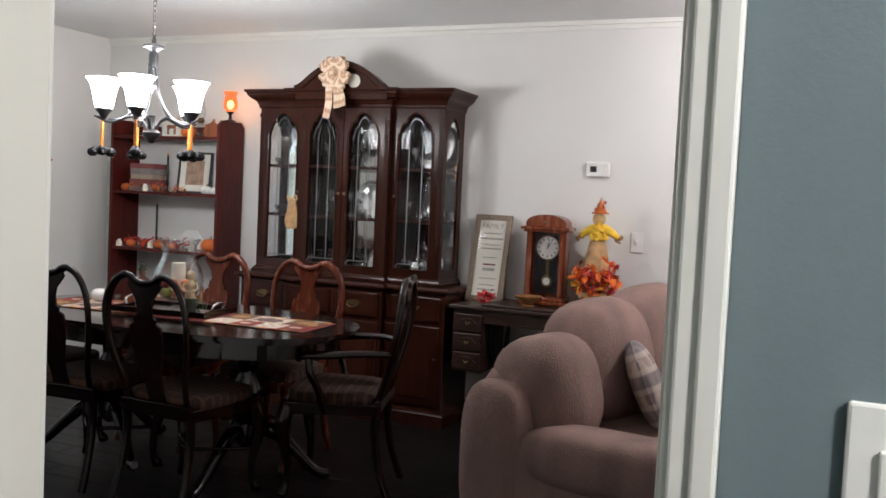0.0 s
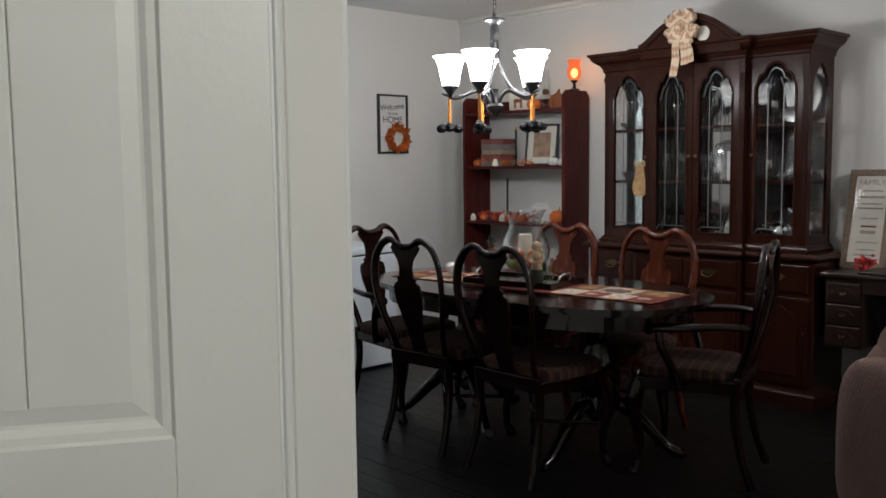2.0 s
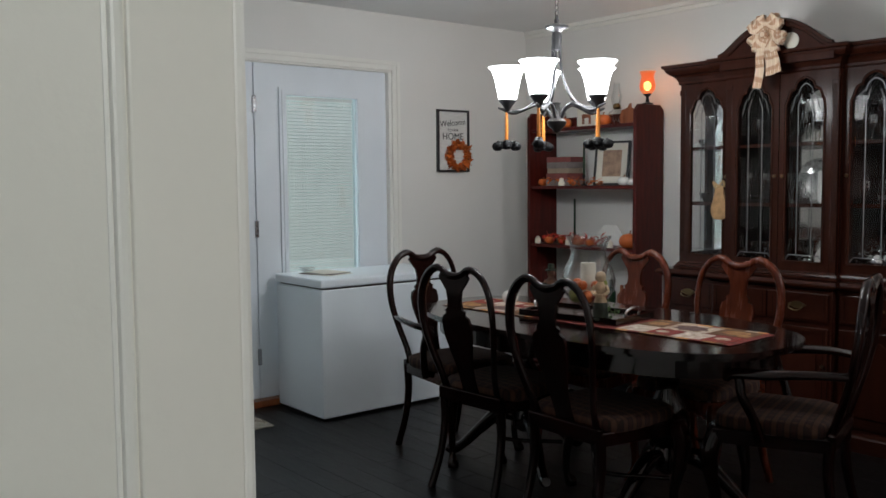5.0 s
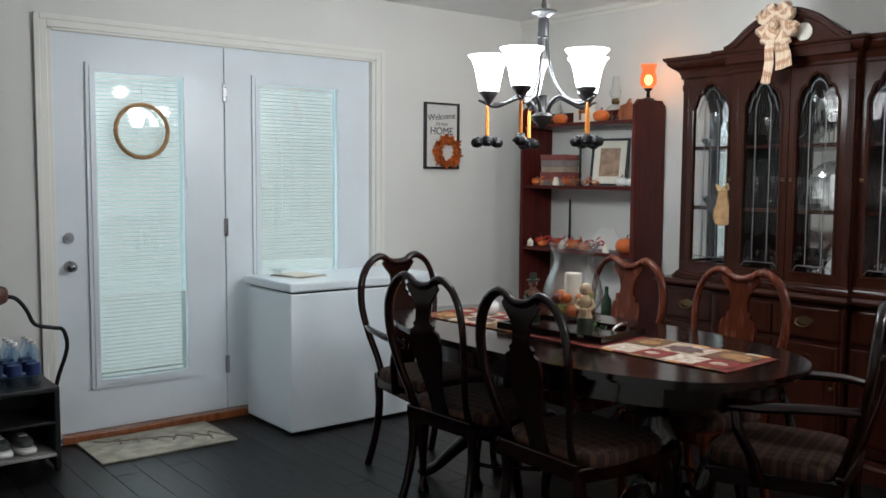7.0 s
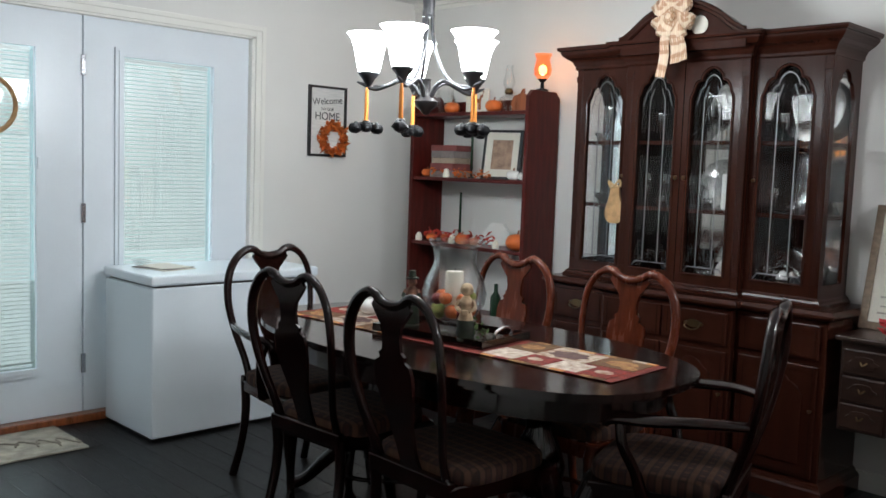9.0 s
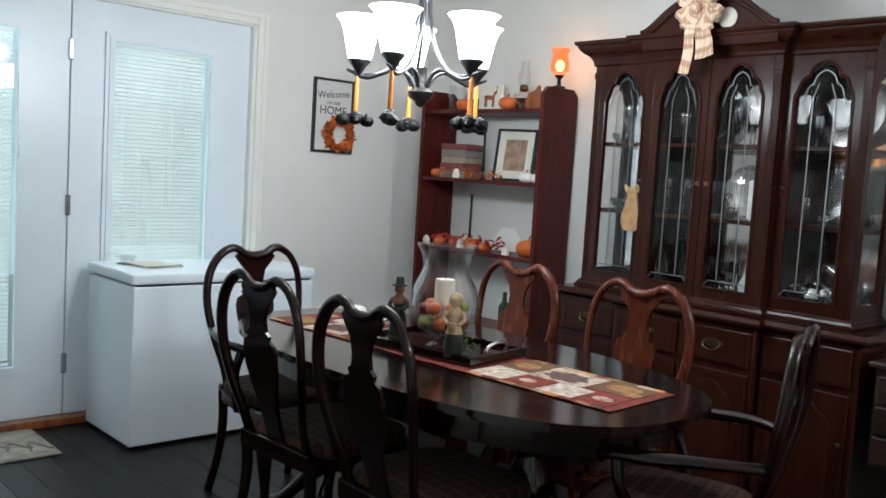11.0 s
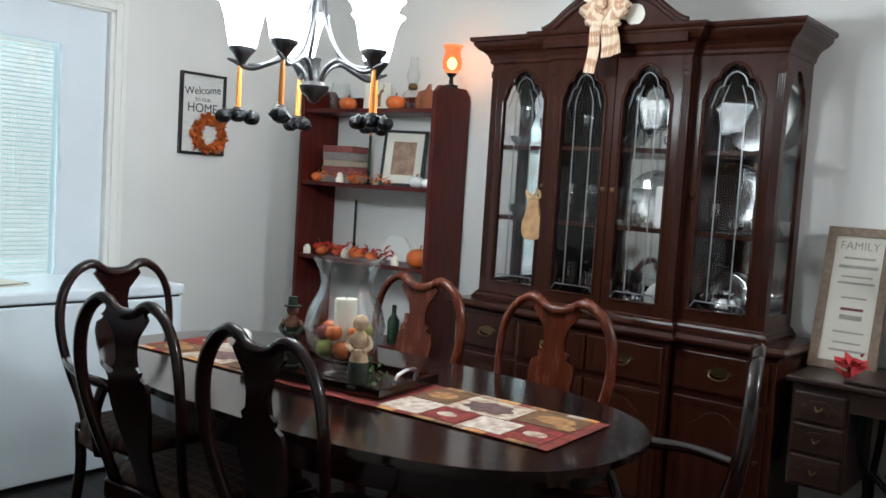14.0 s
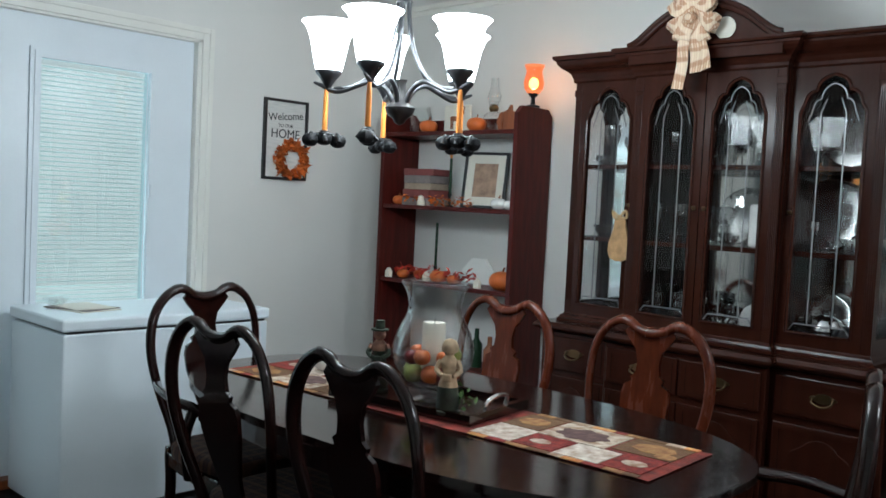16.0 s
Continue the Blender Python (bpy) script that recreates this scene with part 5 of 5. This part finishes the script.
for x, y, r in ((.45, -.21, .034), (.53, -.16, .036), (.72, -.21, .045), (.82, -.20, .034)):
    pumpkin(x, y, z, r, ORANGE, "small orange pumpkin in the leaves")
pumpkin(1.15, -.19, z, .068, ORANGE, "orange pumpkin on the shelf")
for x, y in ((.38, -.255), (.64, -.22), (1.03, -.245)):
    solid("house_ornament", prism([(-.018, 0), (.018, 0), (.018, .03), (0, .052), (-.018, .03)], -.012, .012, XZ(0), bev=.002), WAX, "tiny white ornament on the shelf", "ornament", "tiny shelf ornaments").matrix_world = pose(x, y, z)
z = SH[3]
for x, h, m, lab in ((.98, .20, GREENB, "dark glass bottle on the lower shelf"), (1.07, .17, OAK, "amber bottle on the lower shelf"), (1.15, .22, GREENB, "dark glass bottle on the lower shelf")):
    solid("bottle", lathe([(.030, 0), (.032, .01), (.032, h * .6), (.013, h * .75), (.012, h), (.001, h + .002)], (x, -.17, z), 16), m, lab, "bottle", "bottles on the lower shelf", smooth=50)


# ---------- treadle sewing table and what stands on it ----------
sw = thing("sewing_table", "dark walnut treadle sewing table with iron legs", "sewing table")
SX0, SX1, SZ = 3.085, 4.03, .753
part("top", boxes((SX0, SX1, -.43, -.02, SZ - .022, SZ), bev=.006), SEWW, sw)
part("lid", boxes((SX0 + .19, SX1 - .19, -.415, -.06, SZ, SZ + .018), bev=.006), SEWW, sw)
part("apron", boxes((SX0 + .215, SX1 - .215, -.41, -.39, SZ - .10, SZ - .022), bev=.004), SEWW, sw)
for x0 in (SX0 + .02, SX1 - .215):
    cs = part("drawer_case", boxes((x0, x0 + .195, -.40, -.05, .36, SZ - .022), bev=.004), SEWW, sw)
    for k in range(3):
        z0 = .372 + .113 * k
        dr = part("drawer", boxes((x0 + .012, x0 + .183, -.412, -.398, z0, z0 + .102), bev=.005), SEWW, cs)
        part("carving", prism([(x0 + .0975 + .05 * math.cos(t) * (1 + .2 * math.cos(6 * t)), z0 + .051 + .028 * math.sin(t)) for t in (2 * math.pi * i / 36 for i in range(36))], -.417, -.411, XZ(0), bev=.002), SEWW, cs)
        part("drawer_pull", tube([(x0 + .085, -.416, z0 + .055), (x0 + .0975, -.432, z0 + .045), (x0 + .11, -.416, z0 + .055)], .004, 6), BRASS, cs)
for x in (SX0 + .26, SX1 - .26):
    bm = tube([(x, -.38, SZ - .03), (x - .015, -.34, .52), (x, -.26, .36), (x, -.34, .18), (x, -.40, .02)], .013, 8)
    tube([(x, -.08, SZ - .03), (x, -.12, .52), (x, -.20, .36), (x, -.12, .18), (x, -.05, .02)], .013, 8, bm)
    part("iron_leg", bm, IRON, sw, "black cast iron leg", 60)
bm = tube([(SX0 + .26, -.22, .42), (3.45, -.22, .33), (3.56, -.22, .31), (3.67, -.22, .33), (SX1 - .26, -.22, .42)], .012, 8)
tube([(SX0 + .26, -.22, .16), (3.45, -.22, .25), (3.56, -.22, .27), (3.67, -.22, .25), (SX1 - .26, -.22, .16)], .012, 8, bm)
tube([(3.40, -.22, .42), (3.44, -.22, .33), (3.40, -.22, .29), (3.44, -.22, .25), (3.40, -.22, .16)], .009, 8, bm)
tube([(3.72, -.22, .42), (3.68, -.22, .33), (3.72, -.22, .29), (3.68, -.22, .25), (3.72, -.22, .16)], .009, 8, bm)
part("brace", bm, IRON, sw, smooth=60)
part("drive_wheel", tube([(3.80, -.16 + .13 * math.cos(t), .33 + .13 * math.sin(t)) for t in (2 * math.pi * i / 28 for i in range(29))], .010, 8, k=1), IRON, sw, smooth=60)
part("treadle", boxes((3.38, 3.74, -.36, -.10, .10, .115), bev=.004), IRON, sw)

fs = thing("family_sign", "wood framed printed sign leaning on the wall", "framed sign")
fs.matrix_world = pose(3.195, -.155, SZ, -12.5, 0, -2)
part("frame", ring_plate([(-.088, .032), (.088, .032), (.088, .508), (-.088, .508)], [(-.12, 0), (.12, 0), (.12, .54), (-.12, .54)], -.012, .010, XZ(0)), material("driftwood_frame", (.22, .16, .11), .6, var=.3, scale=8, stretch=(6, 1, 6)), fs, "weathered brown frame")
part("print", boxes((-.089, .089, -.002, .006, .031, .509)), CREAM, fs)
part("glass_pane", boxes((-.089, .089, -.007, -.005, .031, .509)), GLASS, fs)
R2 = Matrix(((1, 0, 0, 0), (0, 0, -1, -.0035), (0, 1, 0, 0), (0, 0, 0, 1)))
text("lettering", "FAMILY", .044, fs, R2 @ pose(0, .47, 0), PRINTG)
for k, (zb, w, h, mt2) in enumerate(((.42, .06, .008, PRINTG), (.385, .075, .012, PRINTG), (.35, .06, .006, PRINTG), (.325, .07, .008, PRINTG), (.27, .05, .006, PRINTG), (.225, .045, .010, BOOKR), (.19, .045, .018, PRINTG), (.14, .06, .006, PRINTG), (.10, .055, .006, PRINTG), (.07, .065, .008, PRINTG))):
    part("print_line", boxes((-w + .01, w, -.0036, -.0022, zb, zb + h)), mt2, fs)

bm, rng = bmesh.new(), random.Random(8)
leaves(bm, (3.265, -.30, SZ + .055), .05, 46, .032, rng, .9, .1)
solid("red_flower", bm, ROSE, "small red silk flower in front of the sign", "flower")


def clock():
    c = thing("pendulum_clock", "red oak pendulum clock on the sewing table", "clock", (3.585, -.15, SZ + .02))
    w, d = .112, .07
    part("case_back", boxes((-w, w, .03, d, .03, .47), bev=.003), CLOCKW, c)
    part("inner_back", boxes((-.085, .085, .02, .031, .06, .44)), BLACK, c)
    part("base", boxes((-w - .035, w + .035, -d - .02, d, 0, .022), (-w - .018, w + .018, -d - .008, d, .022, .045), bev=.006), CLOCKW, c)
    for sx in (-1, 1):
        part("pillar", lathe([(.016, .045), (.018, .06), (.013, .075), (.014, .30), (.013, .40), (.019, .42), (.016, .44)], (sx * .098, -.052, 0), 16), CLOCKW, c, smooth=50)
        part("side_board", boxes((sx * .112 - .008, sx * .112 + .008, -.045, .03, .045, .44)), CLOCKW, c)
    part("cornice", boxes((-w - .035, w + .035, -d - .02, d, .44, .458), (-w - .02, w + .02, -d - .008, d, .425, .44), bev=.005), CLOCKW, c)
    top = [(-w - .01, .458)] + [((w + .01) * math.sin(t), .478 + .052 * math.cos(t)) for t in (-1.45 + 2.9 * i / 20 for i in range(21))] + [(w + .01, .458)]
    part("arched_top", prism(top, -d, d - .01, XZ(0), bev=.004), CLOCKW, c)
    part("rosette", blob((0, -d - .004, .482), .010, n=10), BRASS, c)
    dial = lathe([(.070, 0), (.074, .004), (.074, .008), (.066, .010), (.001, .010)], n=36)
    dl = part("dial", dial, WHITE, c, "white dial", 50)
    dl.matrix_local = pose(0, .005, .335, 90, 0, 0)
    bz = part("bezel", tube([(.072 * math.cos(t), -.006, .335 + .072 * math.sin(t)) for t in (2 * math.pi * i / 36 for i in range(37))], .005, 6, k=1), BRASS, c, "brass bezel")
    bm = bmesh.new()
    for i in range(12):
        t = 2 * math.pi * i / 12
        q = [bm.verts.new((r * math.sin(t + o), -.0062, .335 + r * math.cos(t + o))) for r, o in ((.046, -.05), (.060, -.05), (.060, .05), (.046, .05))]
        bm.faces.new(q)
    part("hour_marks", bm, BLACK, c)
    bm = bmesh.new()
    for ang, L, ww in ((12, .052, .003), (32, .036, .004)):
        s, k = math.sin(radians(ang)), math.cos(radians(ang))
        q = [bm.verts.new((a * s + b * k, -.0075, .335 + a * k - b * s)) for a, b in ((-.008, -ww), (L, -.001), (L, .001), (-.008, ww))]
        bm.faces.new(q)
    part("clock_hand", bm, BLACK, c)
    pd = part("pendulum_rod", boxes((-.010, .010, .004, .010, .17, .26), bev=.002), BRASS, c)
    pb = part("pendulum_bob", lathe([(.036, 0), (.038, .004), (.030, .009), (.001, .011)], n=28), BRASS, c, "brass pendulum with pale centre", 50)
    pb.matrix_local = pose(0, .008, .135, 90, 0, 0)
    pc = part("bob_centre", lathe([(.024, 0), (.022, .013), (.001, .014)], n=24), WHITE, c)
    pc.matrix_local = pose(0, .008, .135, 90, 0, 0)
    part("glass_pane", boxes((-.088, .088, -.056, -.054, .05, .42)), GLASS, c)
    return c


clock()
solid("footed_bowl", open_lathe([(.040, 0), (.042, .006), (.028, .014), (.05, .03), (.075, .05), (.078, .062), (.073, .062), (.045, .035), (.01, .022)], (3.54, -.345, SZ + .018), 28), material("amber_ceramic", (.28, .13, .04), .3, var=.3), "brown glazed footed bowl in front of the clock", "bowl", smooth=50)

hat = lathe([(.050, 1.305), (.052, 1.31), (.034, 1.318), (.028, 1.335), (.014, 1.36), (.006, 1.385), (.001, 1.40)], (3.895, -.175, 0), 18)
leaves(hat, (3.90, -.175, 1.335), .04, 26, .018, random.Random(7), 1.)
shirt = tube([(3.785, -.17, 1.175), (3.83, -.17, 1.205), (3.89, -.17, 1.215), (3.95, -.17, 1.205), (4.005, -.17, 1.17)], [.016, .026, .040, .026, .016], 12)
lathe([(.050, 1.155), (.054, 1.17), (.045, 1.215), (.020, 1.245)], (3.89, -.17, 0), 16, shirt)
leaves(shirt, (3.89, -.185, 1.195), .062, 46, .026, random.Random(17), .7)
fringe = lathe([(.080, .90), (.078, .95), (.066, 1.05), (.050, 1.13), (.030, 1.17)], (3.885, -.165, 0), 18)
for sx in (3.778, 4.012):
    leaves(fringe, (sx, -.17, 1.165), .022, 12, .020, random.Random(int(sx * 100)), 1.)
layers = ((fringe, STRAW), (shirt, YELLOW), (blob((3.89, -.18, 1.275), .038, sq=1.1), BURLAP), (hat, ORANGE))
bm = bmesh.new()
me = bpy.data.meshes.new("scarecrow_doll")
for k, (layer, m) in enumerate(layers):
    layer.to_mesh(me)
    layer.free()
    had = len(bm.faces)
    bm.from_mesh(me)
    bm.faces.ensure_lookup_table()
    for f in bm.faces[had:]:
        f.material_index = k
doll = solid("scarecrow_doll", bm, layers[0][1], "yellow and orange scarecrow doll standing in the flower basket", "doll", smooth=50)
doll.matrix_world = pose(0, 0, .018)
for _, m in layers[1:]:
    doll.data.materials.append(m)
bm, rng = bmesh.new(), random.Random(14)
leaves(bm, (3.895, -.18, .953), .135, 190, .034, rng, .55, .4)
solid("flower_mound", bm, ROSE, "red silk autumn flowers in the basket", "flowers", kind="stuff")
bm = leaves(bmesh.new(), (3.895, -.19, .948), .145, 120, .034, random.Random(15), .5, .6)
solid("flower_mound", bm, material("flower_orange", (.85, .17, .02), .7, var=.3), "orange silk autumn flowers in the basket", "flowers", kind="stuff")
bm = leaves(bmesh.new(), (3.875, -.20, .918), .13, 22, .03, random.Random(16), .4, .7)
solid("leaf_sprig", bm, YELLOW, "yellow silk leaves in the basket", "leaves", kind="stuff")
solid("flower_basket", lathe([(.06, 0), (.075, .01), (.09, .06), (.10, .12), (.09, .12), (.08, .06), (.05, .015)], (3.89, -.17, SZ), 22), BURLAP, "burlap wrapped flower basket on the sewing table", "basket", smooth=50)

th = thing("thermostat", "white wall thermostat with a small dark display", "thermostat", (3.826, 0, 1.582))
part("housing", boxes((-.071, .071, -.026, -.001, -.044, .044), bev=.008), WHITE, th)
part("display", boxes((-.045, -.008, -.028, -.0255, -.016, .018), bev=.001), BLACK, th)
for x in (.022, .045):
    part("button", boxes((x - .007, x + .007, -.029, -.0255, -.006, .008), bev=.001), TRIM, th)
ws = thing("light_switch", "white light switch on the wall", "light switch", (4.077, 0, 1.165))
part("plate", boxes((-.036, .036, -.007, -.001, -.06, .06), bev=.003), WHITE, ws)
part("toggle", boxes((-.006, .006, -.018, -.006, -.012, .012), bev=.002), TRIM, ws)


# ---------- sofa, armchair ----------
sofa = thing("sofa", "mauve velour sofa with plump back cushions", "sofa", (3.90, -2.13, 0), 80)
part("frame", boxes((.08, 1.88, -.92, -.06, .12, .36), bev=.03), SOFAM, sofa)
part("base_board", boxes((.10, 1.86, -.90, -.08, .05, .125)), BLACK, sofa)
part("back", cushion(.06, 1.92, -.24, .02, .10, .76, 6.), SOFAM, sofa, smooth=70)
for x0, x1, h in ((.10, .56, .84), (.50, 1.20, .95), (1.12, 1.88, .98)):
    M = Matrix.Translation((0, -.13, .60)) @ Matrix.Rotation(radians(-14), 4, "X") @ Matrix.Translation((0, .13, -.60))
    part("back_cushion", cushion(x0, x1, -.38, .0, .38, h, 2.7, m=M), SOFAM, sofa, smooth=70)
    part("seat_cushion", cushion(x0, x1, -.90, -.22, .28, .48, 4.5), SOFAM, sofa, smooth=70)
for x0, x1 in ((.02, .22), (1.78, 2.0)):
    ar = part("arm", cushion(x0, x1, -.96, .02, .10, .50, 5.), SOFAM, sofa, smooth=70)
    part("arm_roll", cushion(x0 - .03, x1 + .05, -1.06, -.20, .33, .555, 3.6), SOFAM, ar, smooth=70)
    part("wing", cushion(x0 - .03, x1 + .01, -.24, .04, .12, .69, 3.6), SOFAM, ar, smooth=70)
for x in (.12, 1.68):
    for y in (-.86, -.10):
        part("foot", lathe([(.020, 0), (.028, .05), (.03, .06)], (x, y, 0), 12), TABLEW, sofa)
pw = thing("throw_pillow", "patterned grey brown throw pillow on the sofa", "pillow")
pw.matrix_world = sofa.matrix_world @ pose(.74, -.52, .46, 66, 6, 20)
part("pad", cushion(-.20, .20, -.02, .38, -.065, .065, 2.3), PILLOW, pw, smooth=70)
part("piping", tube([(.195 * math.copysign(abs(math.cos(t)) ** .5, math.cos(t)), .18 + .195 * math.copysign(abs(math.sin(t)) ** .5, math.sin(t)), 0) for t in (2 * math.pi * i / 40 for i in range(41))], .006, 6, k=1), PILLOW, pw)

ac = thing("leather_armchair", "dark brown leather armchair in the hall opening", "armchair", (5.13, .12, 0), 8)
part("back", cushion(-.42, .42, -.05, .22, .20, .84, 5.), LEATHER, ac, smooth=70)
part("seat", cushion(-.36, .36, -.62, .0, .18, .46, 5.), LEATHER, ac, smooth=70)
for sx in (-1, 1):
    part("arm", cushion(sx * .40 - .10, sx * .40 + .10, -.66, .10, .0, .62, 4.5), LEATHER, ac, smooth=70)
tp = thing("throw_pillow", "striped grey throw pillow on the leather armchair", "pillow")
tp.matrix_world = ac.matrix_world @ pose(-.22, -.12, .46, 70, 0, 10)
part("pad", cushion(-.20, .20, 0, .38, -.06, .06, 2.3), PILLOW, tp, smooth=70)


# ---------- shoe bench by the patio door ----------
ct = thing("shoe_bench", "black bench with curved metal arms and shoe shelves", "bench", (.24, -3.70, 0))
for y in (-.46, .43):
    s = 1 if y > 0 else -1
    part("end_panel", boxes((-.17, .17, y - .012, y + .012, .02, .38), bev=.004), BLACK, ct)
    for x in (-.15, .15):
        part("leg", lathe([(.014, 0), (.018, .03), (.016, .06)], (x, y, 0), 10), BLACK, ct)
    part("curved_arm", tube([(.02, y - s * .19, .815), (.02, y - s * .13, .80), (.02, y - s * .085, .742), (.02, y - s * .05, .672), (.02, y + s * .03, .648), (.02, y + s * .075, .632), (.02, y + s * .090, .545), (.02, y + s * .05, .42), (.02, y + s * .028, .335)], .0095, 8), IRON, ct, "bent black metal arm", 60)
part("backrest", cushion(-.02, .06, -.36, .27, .765, .875, 4.), LEATHER, ct, "padded dark brown backrest", 60)
part("seat", boxes((-.18, .18, -.47, .44, .375, .400), bev=.006), BLACK, ct)
part("shelf", boxes((-.17, .17, -.45, .42, .225, .237), bev=.003), BLACK, ct)
part("shelf", boxes((-.18, .18, -.45, .42, .075, .090), bev=.003), material("grey_shelf", (.30, .29, .28), .6), ct, "pale grey lower shelf")
part("back_panel", boxes((-.18, -.17, -.45, .42, .06, .375)), BLACK, ct)


def shoe(x, y, z, rz, mat, lab):
    s = thing("shoe", lab, "shoe", (x, y, z), rz, "shoes on the bench")
    part("sole", cushion(-.135, .135, -.045, .045, 0, .035, 4.), WHITE, s, "white rubber sole", 60)
    part("upper", cushion(-.13, .11, -.040, .040, .02, .075, 3.), mat, s, smooth=60)
    part("collar", cushion(-.13, -.02, -.036, .036, .04, .11, 3.), mat, s, smooth=60)
    part("lace", boxes((-.01, .05, -.018, .018, .070, .080), bev=.003), WHITE, s)


for y in (-.02, .08, .20, .30):
    shoe(.26, -3.70 + y, .090, 4, material("grey_mesh", (.10, .11, .11), .8, var=.3), "grey sneaker with white sole on the bench shelf")
for y in (.02, .14):
    shoe(.26, -3.70 + y, .237, -6, BLACK, "black shoe with white sole on the bench shelf")
for i in range(4):
    for j in range(3):
        b = thing("water_bottle", "clear plastic water bottle with blue label on the bench", "bottle", (.16 + .075 * j, -3.64 + .082 * (i + .6), .400), 0, "water bottles")
        part("bottle_body", lathe([(.030, 0), (.032, .01), (.030, .06), (.032, .11), (.028, .15), (.013, .18), (.013, .19)], n=14), BOTTLE, b, smooth=50)
        part("label_band", lathe([(.0325, .05), (.0325, .10)], n=14), BLUEP, b, "dark blue label")
        part("cap", lathe([(.014, .19), (.014, .205), (.001, .206)], n=12), WHITE, b)
wb = thing("wall_box", "small black wooden box hung on the wall", "wall box", (.0, -3.53, 1.66))
part("case", boxes((.001, .10, -.13, .09, -.10, .09), bev=.006), BLACK, wb)
part("lid", boxes((.001, .115, -.14, .10, .09, .105), bev=.004), BLACK, wb)


# ---------- floor planks ----------
floor = solid("floor", boxes((-.0, 6.6, -4.6, 3.0, -.1, -.004), (3.2, 7.2, -7.8, -4.6, -.1, -.004)), FLOORM, "dark brown wood plank floor", "floor", kind="structure")
PL, PW = 1.22, .128
bm = boxes((0, PL - .002, 0, PW - .002, -.006, 0), bev=.0012)
first = part("plank", bm, FLOORM, floor)
proto = first.data
rng = random.Random(3)
n = 0
for j in range(36):
    off = -rng.random() * PL
    for i in range(5):
        x = off + i * PL
        if x > 4.9 or x + PL < .02 or -4.5 + (j + 1) * PW > .02:
            continue
        cut = max(0, -x)
        ob = first if n == 0 else new("plank", proto)
        ob.parent = floor
        ob.scale.x = (PL - cut) / PL
        ob.location = (x + cut, -4.5 + j * PW, -.0002 * (n % 3))
        n += 1
